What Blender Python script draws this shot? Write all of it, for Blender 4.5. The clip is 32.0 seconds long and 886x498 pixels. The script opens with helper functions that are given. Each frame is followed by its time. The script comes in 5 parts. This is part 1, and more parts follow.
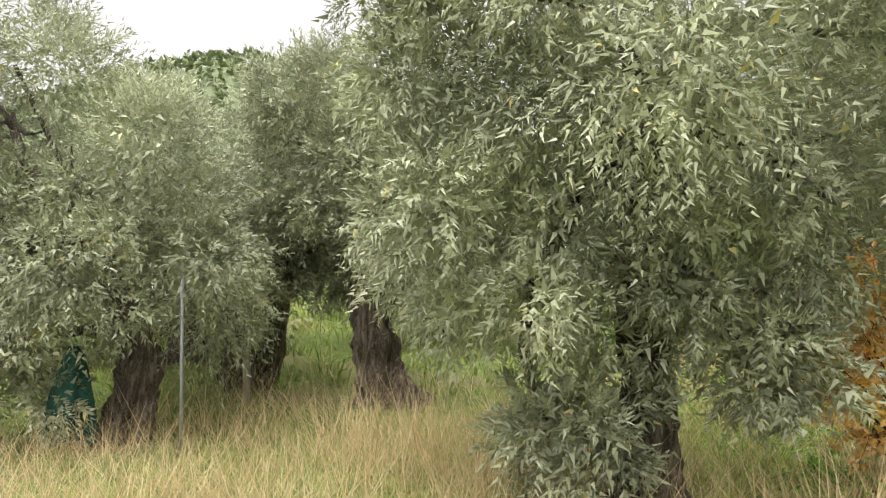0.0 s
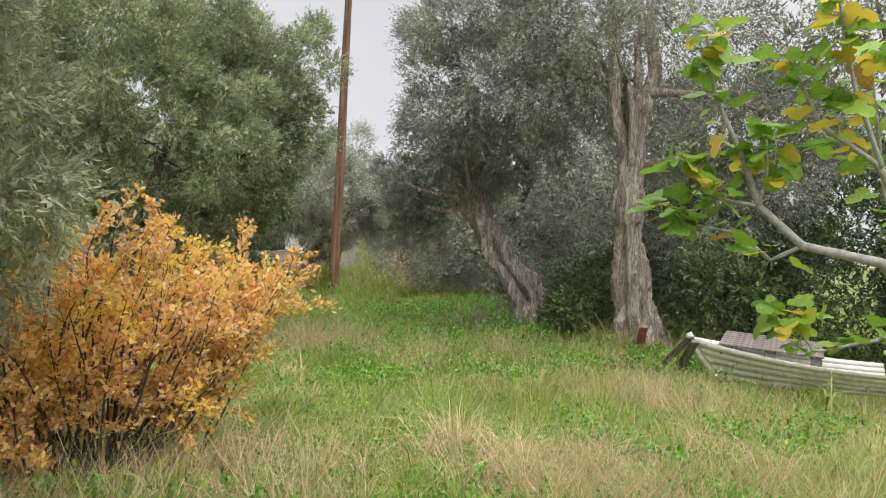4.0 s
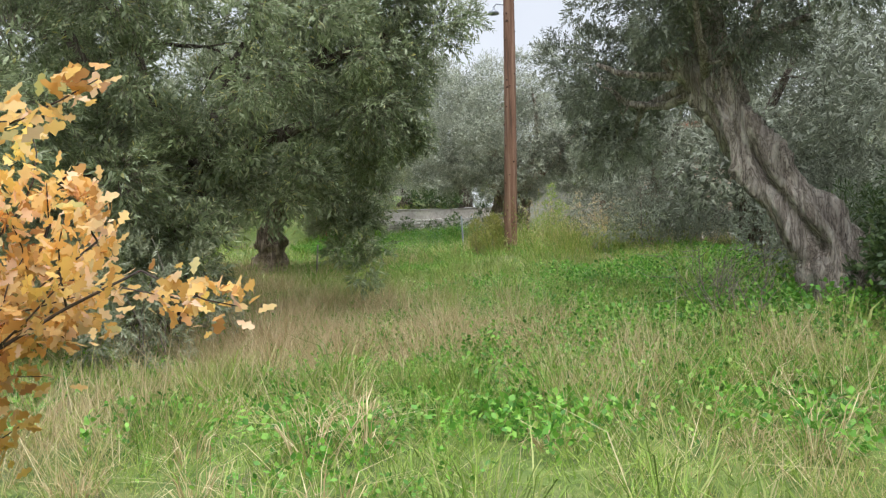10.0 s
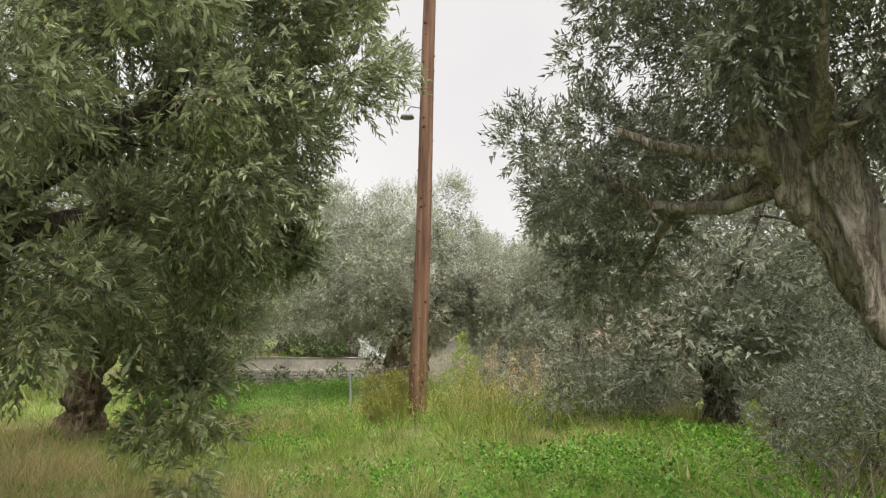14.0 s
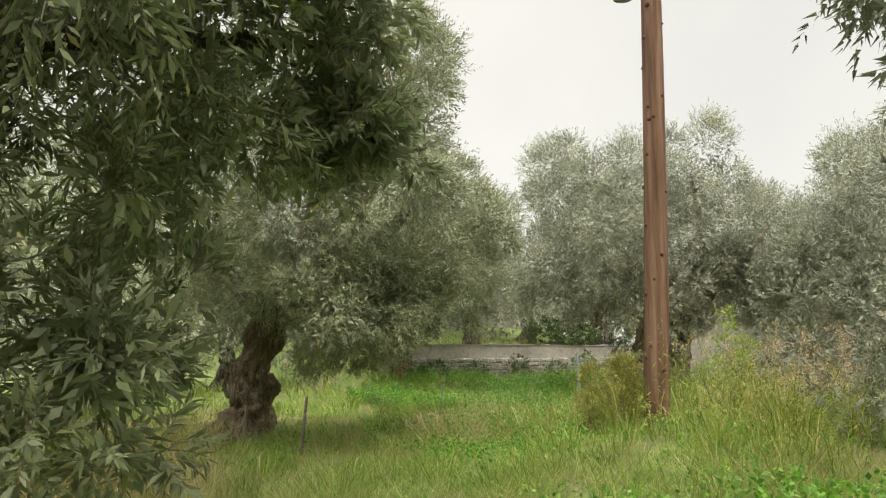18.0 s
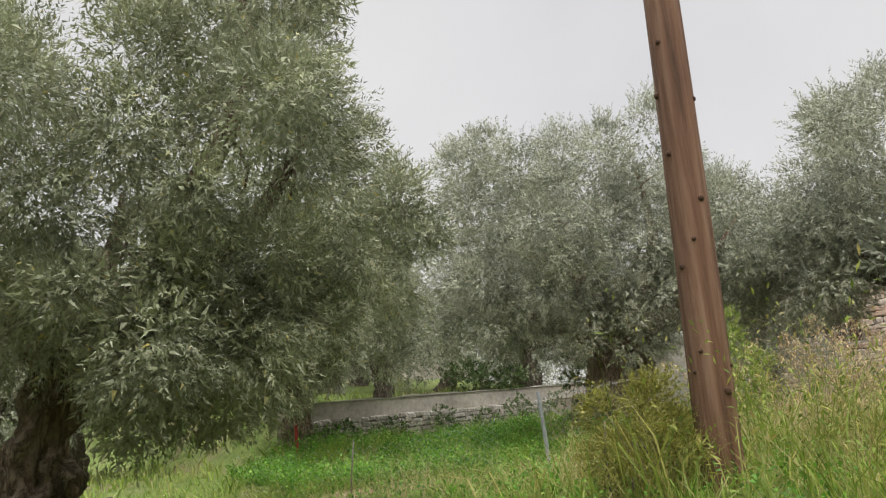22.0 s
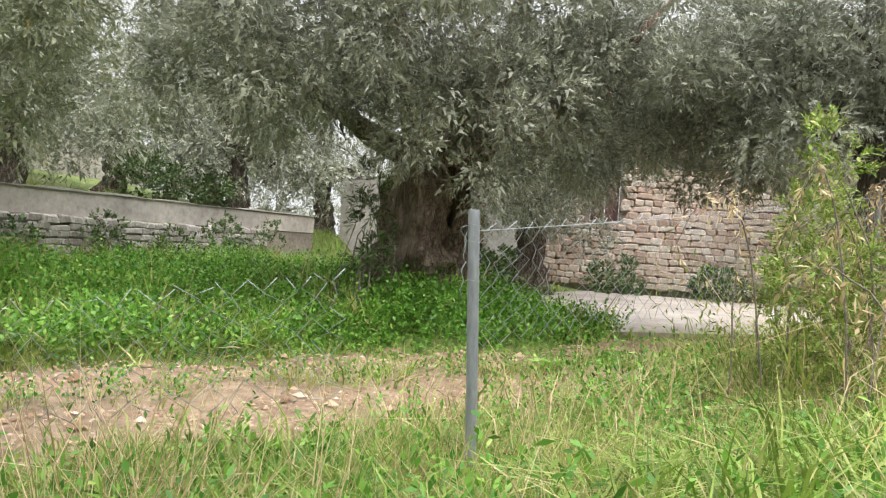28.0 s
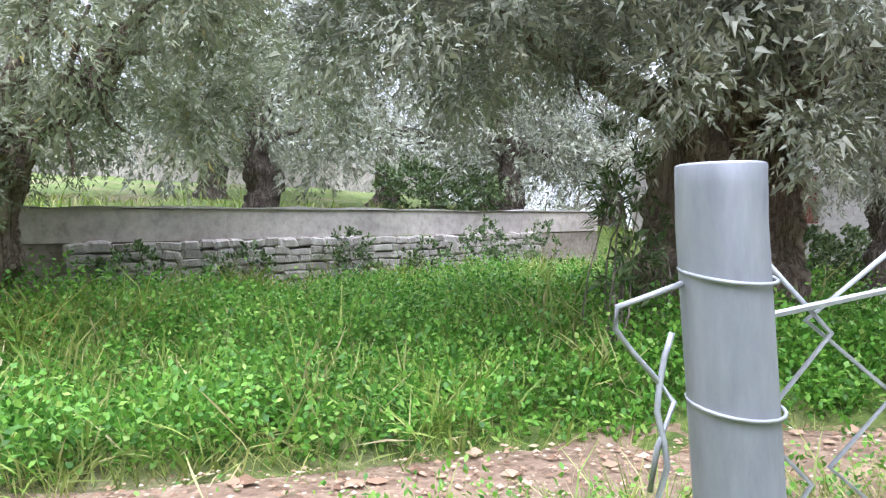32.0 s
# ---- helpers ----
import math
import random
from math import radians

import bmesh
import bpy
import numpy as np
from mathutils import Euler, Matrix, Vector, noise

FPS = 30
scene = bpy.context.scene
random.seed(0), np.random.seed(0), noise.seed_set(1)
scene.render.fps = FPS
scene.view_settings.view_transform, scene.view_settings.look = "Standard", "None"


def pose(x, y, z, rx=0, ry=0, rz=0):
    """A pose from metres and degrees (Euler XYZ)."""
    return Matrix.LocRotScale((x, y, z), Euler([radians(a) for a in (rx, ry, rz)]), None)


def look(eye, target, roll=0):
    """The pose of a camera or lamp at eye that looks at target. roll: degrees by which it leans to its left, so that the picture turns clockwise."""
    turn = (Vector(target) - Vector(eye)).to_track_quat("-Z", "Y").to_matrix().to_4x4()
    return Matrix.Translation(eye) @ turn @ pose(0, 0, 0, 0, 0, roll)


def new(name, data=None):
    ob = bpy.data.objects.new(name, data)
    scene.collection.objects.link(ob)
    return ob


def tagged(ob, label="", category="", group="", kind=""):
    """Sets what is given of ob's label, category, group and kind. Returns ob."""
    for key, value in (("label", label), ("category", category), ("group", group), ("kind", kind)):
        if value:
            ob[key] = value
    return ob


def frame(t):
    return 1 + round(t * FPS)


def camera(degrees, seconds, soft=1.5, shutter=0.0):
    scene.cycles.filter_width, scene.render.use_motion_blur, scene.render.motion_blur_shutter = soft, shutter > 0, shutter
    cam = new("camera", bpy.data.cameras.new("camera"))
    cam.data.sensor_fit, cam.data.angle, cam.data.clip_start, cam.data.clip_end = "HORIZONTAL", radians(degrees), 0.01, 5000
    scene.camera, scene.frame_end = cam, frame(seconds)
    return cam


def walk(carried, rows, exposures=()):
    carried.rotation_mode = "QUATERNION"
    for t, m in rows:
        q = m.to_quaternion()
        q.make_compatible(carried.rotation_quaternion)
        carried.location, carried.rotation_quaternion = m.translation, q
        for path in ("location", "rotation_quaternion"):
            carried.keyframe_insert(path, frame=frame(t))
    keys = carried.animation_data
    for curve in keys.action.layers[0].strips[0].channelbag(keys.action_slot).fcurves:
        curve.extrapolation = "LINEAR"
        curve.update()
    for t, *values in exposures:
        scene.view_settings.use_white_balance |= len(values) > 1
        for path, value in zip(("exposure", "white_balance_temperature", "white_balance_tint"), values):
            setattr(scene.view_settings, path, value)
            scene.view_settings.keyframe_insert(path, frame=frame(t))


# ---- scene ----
cam = camera(59.8, 32.0, 1.2)
PATH = [
    (0, (1.791, 0.812, 1.772), (1.641, 3.807, 1.830), 0.0),
    (0.5, (1.811, 0.792, 1.772), (2.308, 3.750, 1.794), -0.3),
    (1, (1.828, 0.771, 1.782), (2.819, 3.603, 1.801), -0.4),
    (1.5, (1.866, 0.711, 1.801), (3.255, 3.370, 1.829), -0.2),
    (2, (1.952, 0.599, 1.844), (3.719, 3.024, 1.834), 0.4),
    (2.5, (2.053, 0.524, 1.926), (4.137, 2.682, 1.879), 0.9),
    (3, (2.098, 0.484, 1.982), (4.369, 2.444, 1.967), 1.2),
    (3.5, (2.148, 0.498, 1.982), (4.501, 2.359, 1.994), 1.2),
    (5.5, (3.023, 0.565, 1.841), (5.243, 2.583, 1.862), 3.8),
    (6, (3.321, 0.787, 1.782), (5.466, 2.884, 1.769), 2.6),
    (6.5, (3.611, 1.055, 1.728), (5.623, 3.279, 1.695), 1.1),
    (7, (3.893, 1.349, 1.703), (5.811, 3.656, 1.696), -0.3),
    (7.5, (4.240, 1.755, 1.677), (6.158, 4.061, 1.672), -0.3),
    (8, (4.602, 2.168, 1.620), (6.541, 4.457, 1.605), -0.0),
    (8.5, (5.006, 2.606, 1.628), (6.941, 4.898, 1.586), -0.1),
    (9, (5.427, 3.029, 1.640), (7.293, 5.376, 1.549), -1.0),
    (9.5, (5.857, 3.410, 1.666), (7.637, 5.822, 1.539), -1.7),
    (10, (6.233, 3.772, 1.658), (7.986, 6.203, 1.521), -2.1),
    (10.5, (6.613, 4.101, 1.677), (8.402, 6.506, 1.550), -2.4),
    (11, (6.901, 4.418, 1.664), (8.581, 6.903, 1.601), -1.5),
    (11.5, (7.159, 4.820, 1.742), (8.609, 7.446, 1.763), -2.3),
    (12, (7.418, 5.221, 1.820), (8.884, 7.836, 1.948), -3.1),
    (12.5, (7.597, 5.628, 1.796), (9.404, 7.998, 2.141), -2.0),
    (13, (7.764, 6.048, 1.780), (9.762, 8.259, 2.124), -1.9),
    (13.5, (8.014, 6.448, 1.785), (10.061, 8.599, 2.212), -0.8),
    (15.5, (9.453, 7.868, 1.477), (11.601, 9.934, 1.822), 1.2),
    (16, (9.809, 8.122, 1.473), (11.533, 10.561, 1.755), 1.5),
    (16.5, (10.069, 8.421, 1.497), (11.336, 11.132, 1.714), 0.4),
    (17, (10.333, 8.646, 1.520), (11.425, 11.429, 1.766), 0.0),
    (17.5, (10.696, 8.896, 1.586), (11.821, 11.654, 1.946), 0.7),
    (18, (10.955, 9.088, 1.615), (12.209, 11.783, 2.019), -0.2),
    (18.5, (11.238, 9.364, 1.629), (12.607, 11.996, 2.072), -0.3),
    (19, (11.499, 9.742, 1.606), (12.721, 12.420, 2.184), -0.0),
    (19.5, (11.669, 10.100, 1.582), (12.958, 12.721, 2.267), -0.2),
    (20, (11.852, 10.470, 1.542), (13.430, 12.903, 2.310), -2.7),
    (20.5, (11.983, 10.939, 1.495), (13.537, 13.408, 2.197), -3.6),
    (21, (12.139, 11.376, 1.524), (13.719, 13.839, 2.182), -5.5),
    (21.5, (12.308, 11.860, 1.470), (13.965, 14.284, 2.085), -5.7),
    (22, (12.485, 12.312, 1.483), (14.067, 14.787, 2.092), -5.4),
    (22.5, (12.597, 12.782, 1.538), (14.113, 15.288, 2.190), -4.6),
    (23, (12.718, 13.230, 1.506), (14.385, 15.613, 2.241), -2.9),
    (23.5, (12.874, 13.805, 1.449), (14.535, 16.220, 2.088), -1.7),
    (24, (13.166, 14.366, 1.411), (14.796, 16.829, 1.937), -1.1),
    (24.5, (13.458, 14.928, 1.373), (15.459, 17.093, 1.929), -0.5),
    (26.5, (14.624, 16.542, 1.436), (16.931, 18.434, 1.744), 0.5),
    (27.2, (14.996, 17.096, 1.467), (17.369, 18.928, 1.582), 0.6),
    (27.5, (15.143, 17.285, 1.458), (17.532, 19.099, 1.454), 1.8),
    (28, (15.387, 17.599, 1.443), (17.884, 19.260, 1.421), 3.8),
    (28.5, (15.694, 17.707, 1.436), (18.275, 19.236, 1.411), 3.8),
    (28.8, (15.878, 17.772, 1.432), (18.623, 18.979, 1.350), 3.8),
    (29, (16.000, 17.816, 1.430), (18.797, 18.897, 1.340), 3.8),
    (29.2, (16.123, 17.859, 1.427), (18.948, 18.863, 1.328), 3.8),
    (29.5, (16.310, 17.914, 1.425), (19.102, 19.005, 1.320), 3.3),
    (29.8, (16.496, 17.969, 1.423), (19.233, 19.195, 1.314), 2.8),
    (30, (16.633, 18.039, 1.428), (19.316, 19.378, 1.350), 2.9),
    (30.5, (16.934, 18.271, 1.537), (19.398, 19.983, 1.540), 4.4),
    (30.8, (17.110, 18.425, 1.513), (19.355, 20.415, 1.507), 4.6),
    (31, (17.247, 18.546, 1.488), (19.363, 20.673, 1.464), 4.4),
    (31.5, (17.465, 18.714, 1.540), (19.366, 21.034, 1.476), 2.1),
    (32, (17.586, 18.900, 1.549), (19.234, 21.406, 1.475), -1.0),
]
walk(cam, [(t, look(eye, target, roll)) for t, eye, target, roll in PATH], [(0.0, 0.6, 6700, 12), (1.0, 0.7, 6600, 12), (2.0, 0.52, 6450, 12), (4.0, 0.15, 6500, 12), (7.0, 0.2, 6050, 12), (9.0, 0.12, 5950, 10), (11.5, 0.74, 6200, 11), (13.0, 0.55, 6600, 12), (15.0, 0.3, 7000, 9), (17.0, 0.68, 7200, 8), (19.0, 0.08, 6900, 6), (21.0, 0.12, 6700, 10), (23.0, 0.12, 6500, 12), (24.0, 0.42, 6350, 14), (27.0, 0.45, 6700, 8), (28.0, 0.62, 6300, 13), (29.0, 0.68, 5800, 20), (31.0, 1.0, 5700, 22), (32.0, 1.05, 5500, 20)])

# ---- world and light: bright overcast sky, soft wide sun ----
world = bpy.data.worlds.new("overcast_sky")
scene.world = world
world.use_nodes = True
wn, wl = world.node_tree.nodes, world.node_tree.links
sky = wn.new("ShaderNodeTexSky")
sky.sky_type, sky.sun_disc = "NISHITA", False
sky.sun_elevation, sky.sun_rotation = radians(48), radians(200)
cloud = wn.new("ShaderNodeTexNoise")
cloud.inputs["Scale"].default_value, cloud.inputs["Detail"].default_value = 2.2, 6
ramp = wn.new("ShaderNodeValToRGB")
ramp.color_ramp.elements[0].position, ramp.color_ramp.elements[0].color = 0.3, (0.88, 0.89, 0.92, 1)
ramp.color_ramp.elements[1].position, ramp.color_ramp.elements[1].color = 0.75, (1.06, 1.06, 1.06, 1)
wl.new(cloud.outputs[0], ramp.inputs[0])
# an overcast sky is about three times as bright overhead as at the horizon
coords, split = wn.new("ShaderNodeTexCoord"), wn.new("ShaderNodeSeparateXYZ")
wl.new(coords.outputs["Generated"], split.inputs[0])
lift = wn.new("ShaderNodeMapRange")
lift.inputs["From Min"].default_value, lift.inputs["From Max"].default_value = 0.6, 1.0
lift.inputs["To Min"].default_value, lift.inputs["To Max"].default_value = 7.4, 42.0
wl.new(split.outputs["Z"], lift.inputs["Value"])
gain = wn.new("ShaderNodeVectorMath")
gain.operation = "SCALE"
wl.new(ramp.outputs[0], gain.inputs[0])
wl.new(lift.outputs[0], gain.inputs["Scale"])
wmix = wn.new("ShaderNodeMix")
wmix.data_type = "RGBA"
wmix.inputs[0].default_value = 0.95
wl.new(sky.outputs[0], wmix.inputs[6])
wl.new(gain.outputs[0], wmix.inputs[7])
wl.new(wmix.outputs[2], wn["Background"].inputs[0])
wn["Background"].inputs[1].default_value = 0.1
sun = new("sun", bpy.data.lights.new("sun", "SUN"))
sun.data.energy, sun.data.angle, sun.data.color = 1.5, radians(40), (1.0, 0.97, 0.92)
sun.matrix_world = look((0, 0, 40), (18, 31, 0))


# ---- materials ----
def material(name, rough=0.8):
    m = bpy.data.materials.new(name)
    m.use_nodes = True
    n, l = m.node_tree.nodes, m.node_tree.links
    b = n["Principled BSDF"]
    b.inputs["Roughness"].default_value = rough
    return m, n, l, b


def stops(n, points):
    r = n.new("ShaderNodeValToRGB")
    e = r.color_ramp.elements
    while len(e) < len(points):
        e.new(0.5)
    for k, (p, c) in zip(e, points):
        k.position, k.color = p, (*c, 1)
    return r


def noise_tex(n, l, scale, detail=6, stretch=(1, 1, 1), rough=0.6, coords="Object"):
    tc, mp, t = n.new("ShaderNodeTexCoord"), n.new("ShaderNodeMapping"), n.new("ShaderNodeTexNoise")
    mp.inputs["Scale"].default_value = stretch
    t.inputs["Scale"].default_value, t.inputs["Detail"].default_value, t.inputs["Roughness"].default_value = scale, detail, rough
    l.new(tc.outputs[coords], mp.inputs[0])
    l.new(mp.outputs[0], t.inputs["Vector"])
    return t


def mixed(n, l, a, b, f, kind="MIX"):
    m = n.new("ShaderNodeMix")
    m.data_type, m.blend_type = "RGBA", kind
    for i, s in ((6, a), (7, b), (0, f)):
        if isinstance(s, (int, float)):
            m.inputs[i].default_value = s
        elif isinstance(s, tuple):
            m.inputs[i].default_value = (*s, 1)
        else:
            l.new(s, m.inputs[i])
    return m.outputs[2]


def bumped(n, l, b, height, strength, distance=0.02):
    u = n.new("ShaderNodeBump")
    u.inputs["Strength"].default_value, u.inputs["Distance"].default_value = strength, distance
    l.new(height, u.inputs["Height"])
    l.new(u.outputs[0], b.inputs["Normal"])


def rough_surface(name, low, mid, high, scale, rough=0.9, stretch=(1, 1, 1), bump=0.5, big=0.7, depth=0.02, metal=0.0):
    """A weathered surface: fine grain and broad stains, with relief."""
    m, n, l, b = material(name, rough)
    fine, broad = noise_tex(n, l, scale, 8, stretch, 0.65), noise_tex(n, l, scale * 0.09, 4, stretch)
    r = stops(n, [(0.28, low), (0.5, mid), (0.74, high)])
    l.new(fine.outputs[0], r.inputs[0])
    r2 = stops(n, [(0.3, (1 - big * 0.6,) * 3), (0.7, (1.0, 1.0, 1.0))])
    l.new(broad.outputs[0], r2.inputs[0])
    l.new(mixed(n, l, r.outputs[0], r2.outputs[0], 1.0, "MULTIPLY"), b.inputs["Base Color"])
    b.inputs["Metallic"].default_value = metal
    bumped(n, l, b, fine.outputs[0], bump, depth)
    return m


def leafy(name, tints, rough=0.55, through_light=0.25, pick="island", patch=0.0, patch_tint=(0.3, 0.25, 0.08), patch_scale=0.5, branch=0.0):
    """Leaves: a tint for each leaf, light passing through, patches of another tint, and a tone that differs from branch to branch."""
    m, n, l, b = material(name, rough)
    if pick == "island":
        g = n.new("ShaderNodeNewGeometry")
        rnd = g.outputs["Random Per Island"]
    else:
        g = n.new("ShaderNodeObjectInfo")
        rnd = g.outputs["Random"]
    r = stops(n, tints)
    l.new(rnd, r.inputs[0])
    col = r.outputs[0]
    if patch:
        t = noise_tex(n, l, patch_scale, 3)
        r2 = stops(n, [(0.5, (0.0,) * 3), (0.62, (patch,) * 3)])
        l.new(t.outputs[0], r2.inputs[0])
        col = mixed(n, l, col, patch_tint, r2.outputs[0])
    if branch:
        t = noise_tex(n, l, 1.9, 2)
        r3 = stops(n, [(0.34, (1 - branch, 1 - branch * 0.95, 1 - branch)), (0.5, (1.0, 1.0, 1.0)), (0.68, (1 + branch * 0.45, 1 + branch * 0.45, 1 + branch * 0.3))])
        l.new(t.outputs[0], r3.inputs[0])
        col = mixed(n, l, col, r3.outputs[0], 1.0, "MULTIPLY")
    l.new(col, b.inputs["Base Color"])
    tr = n.new("ShaderNodeBsdfTranslucent")
    l.new(col, tr.inputs[0])
    ms = n.new("ShaderNodeMixShader")
    ms.inputs[0].default_value = through_light
    l.new(b.outputs[0], ms.inputs[1])
    l.new(tr.outputs[0], ms.inputs[2])
    l.new(ms.outputs[0], n["Material Output"].inputs[0])
    return m


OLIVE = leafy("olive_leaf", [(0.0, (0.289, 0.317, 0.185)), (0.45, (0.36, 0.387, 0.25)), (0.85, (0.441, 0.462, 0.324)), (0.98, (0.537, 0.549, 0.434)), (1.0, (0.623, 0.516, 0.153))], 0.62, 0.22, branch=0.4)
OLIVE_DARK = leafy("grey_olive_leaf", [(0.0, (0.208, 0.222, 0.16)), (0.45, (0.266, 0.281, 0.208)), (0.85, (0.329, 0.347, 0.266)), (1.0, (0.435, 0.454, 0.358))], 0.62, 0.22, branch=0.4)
def bark(name, fissure, mid, high, scale=11.0):
    """Old bark: long wandering fissures between pale flaking ridges, with grey lichen stains."""
    m, n, l, b = material(name, 0.95)
    wander = noise_tex(n, l, scale, 7, (1, 1, 0.16), 0.7)
    wander.inputs["Distortion"].default_value = 0.9
    crack = n.new("ShaderNodeMath")
    crack.operation = "SUBTRACT"
    crack.inputs[1].default_value = 0.5
    l.new(wander.outputs[0], crack.inputs[0])
    ab = n.new("ShaderNodeMath")
    ab.operation = "ABSOLUTE"
    l.new(crack.outputs[0], ab.inputs[0])
    grain, stain = noise_tex(n, l, scale * 5, 6, (1, 1, 0.3), 0.7), noise_tex(n, l, 1.7, 4)
    tone = stops(n, [(0.0, fissure), (0.012, tuple(0.4 * p + 0.6 * q for p, q in zip(fissure, mid))), (0.04, mid), (0.11, high)])
    l.new(ab.outputs[0], tone.inputs[0])
    g = stops(n, [(0.3, (0.55,) * 3), (0.7, (1.15,) * 3)])
    l.new(grain.outputs[0], g.inputs[0])
    k = stops(n, [(0.45, (0.0,) * 3), (0.68, (0.45,) * 3)])
    l.new(stain.outputs[0], k.inputs[0])
    col = mixed(n, l, mixed(n, l, tone.outputs[0], g.outputs[0], 1.0, "MULTIPLY"), tuple(0.6 * q + 0.04 for q in mid), k.outputs[0])
    l.new(col, b.inputs["Base Color"])
    u1 = n.new("ShaderNodeBump")
    u1.inputs["Strength"].default_value, u1.inputs["Distance"].default_value = 0.6, 0.012
    l.new(grain.outputs[0], u1.inputs["Height"])
    u2 = n.new("ShaderNodeBump")
    u2.inputs["Strength"].default_value, u2.inputs["Distance"].default_value = 1.0, 0.16
    l.new(ab.outputs[0], u2.inputs["Height"])
    l.new(u1.outputs[0], u2.inputs["Normal"])
    l.new(u2.outputs[0], b.inputs["Normal"])
    return m


BARK = bark("olive_bark", (0.035, 0.026, 0.02), (0.2, 0.155, 0.12), (0.36, 0.3, 0.24))
BROWN_BARK = bark("brown_olive_bark", (0.055, 0.037, 0.027), (0.37, 0.275, 0.205), (0.58, 0.465, 0.36), 8.0)
PALE_BARK = bark("pale_olive_bark", (0.06, 0.0432, 0.0336), (0.552, 0.462, 0.384), (0.84, 0.756, 0.66), 9.0)
POLE_WOOD = rough_surface("pole_wood", (0.075, 0.037, 0.023), (0.27, 0.14, 0.085), (0.45, 0.29, 0.2), 15, 0.85, (1, 1, 0.05), 1.0, 0.9, 0.03)
KNOT_WOOD = rough_surface("knot_wood", (0.03, 0.016, 0.01), (0.11, 0.055, 0.032), (0.2, 0.11, 0.07), 30, 0.9)
STEEL = rough_surface("galvanised_steel", (0.3, 0.32, 0.35), (0.43, 0.45, 0.49), (0.58, 0.6, 0.63), 34, 0.58, (1, 1, 0.25), 0.3, 0.5, 0.003, 0.55)
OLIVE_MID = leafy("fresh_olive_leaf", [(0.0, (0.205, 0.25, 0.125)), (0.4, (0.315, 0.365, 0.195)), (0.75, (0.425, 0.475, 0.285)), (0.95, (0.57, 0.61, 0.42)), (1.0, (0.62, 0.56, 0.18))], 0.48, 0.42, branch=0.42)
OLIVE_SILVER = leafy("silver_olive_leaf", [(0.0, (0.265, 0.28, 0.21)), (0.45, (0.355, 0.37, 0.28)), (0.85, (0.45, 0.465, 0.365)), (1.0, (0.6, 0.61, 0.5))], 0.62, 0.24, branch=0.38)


def soil_material():
    m, n, l, b = material("soil_and_litter", 0.95)
    fine, broad, mid = noise_tex(n, l, 7, 8, (1, 1, 1), 0.7), noise_tex(n, l, 0.55, 5), noise_tex(n, l, 26, 4)
    green = stops(n, [(0.3, (0.05, 0.085, 0.014)), (0.5, (0.13, 0.185, 0.035)), (0.7, (0.25, 0.29, 0.07))])
    dry = stops(n, [(0.3, (0.1, 0.07, 0.045)), (0.5, (0.24, 0.18, 0.11)), (0.72, (0.42, 0.34, 0.22))])
    pick = stops(n, [(0.5, (0.0,) * 3), (0.66, (0.8,) * 3)])
    l.new(fine.outputs[0], green.inputs[0])
    l.new(mid.outputs[0], dry.inputs[0])
    l.new(broad.outputs[0], pick.inputs[0])
    l.new(mixed(n, l, green.outputs[0], dry.outputs[0], pick.outputs[0]), b.inputs["Base Color"])
    bumped(n, l, b, fine.outputs[0], 0.8, 0.05)
    return m


SOIL = soil_material()
DIRT = rough_surface("dirt_track", (0.18, 0.115, 0.07), (0.34, 0.235, 0.15), (0.48, 0.365, 0.25), 14, 0.95, (1, 1, 1), 0.8, 0.4, 0.03)
CONCRETE = rough_surface("weathered_concrete", (0.24, 0.22, 0.19), (0.36, 0.33, 0.29), (0.46, 0.43, 0.38), 12, 0.9, (1, 1, 1), 0.5, 0.6, 0.01)
PALE_CONCRETE = rough_surface("pale_weathered_concrete", (0.38, 0.335, 0.29), (0.56, 0.505, 0.445), (0.69, 0.64, 0.575), 9, 0.9, (1, 1, 1), 0.6, 0.7, 0.012)
YELLOW = leafy("autumn_leaf", [(0.0, (0.495, 0.242, 0.088)), (0.22, (0.792, 0.462, 0.132)), (0.5, (0.913, 0.594, 0.187)), (0.75, (0.92, 0.66, 0.33)), (0.94, (0.92, 0.616, 0.44)), (1.0, (0.55, 0.528, 0.165))], 0.6, 0.45, "island", 0.55, (0.92, 0.726, 0.11), 1.6, 0.25)
WIRE = rough_surface("zinc_wire", (0.34, 0.35, 0.36), (0.44, 0.46, 0.47), (0.55, 0.57, 0.58), 60, 0.5, (1, 1, 1), 0.1, 0.2, 0.001, 0.25)
STEM = rough_surface("dark_stem", (0.03, 0.02, 0.015), (0.08, 0.055, 0.04), (0.15, 0.11, 0.085), 30, 0.9)
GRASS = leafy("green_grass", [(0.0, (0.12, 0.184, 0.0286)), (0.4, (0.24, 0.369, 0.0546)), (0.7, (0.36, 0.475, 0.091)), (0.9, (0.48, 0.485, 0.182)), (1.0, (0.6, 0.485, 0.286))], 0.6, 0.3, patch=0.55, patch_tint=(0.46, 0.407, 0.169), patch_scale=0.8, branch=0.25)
STRAW = leafy("dry_straw", [(0.0, (0.36, 0.25, 0.12)), (0.5, (0.62, 0.48, 0.26)), (1.0, (0.8, 0.66, 0.42))], 0.7, 0.28)
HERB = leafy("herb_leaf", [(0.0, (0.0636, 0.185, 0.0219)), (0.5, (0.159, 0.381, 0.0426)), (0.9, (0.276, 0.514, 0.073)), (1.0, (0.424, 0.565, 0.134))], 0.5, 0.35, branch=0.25)
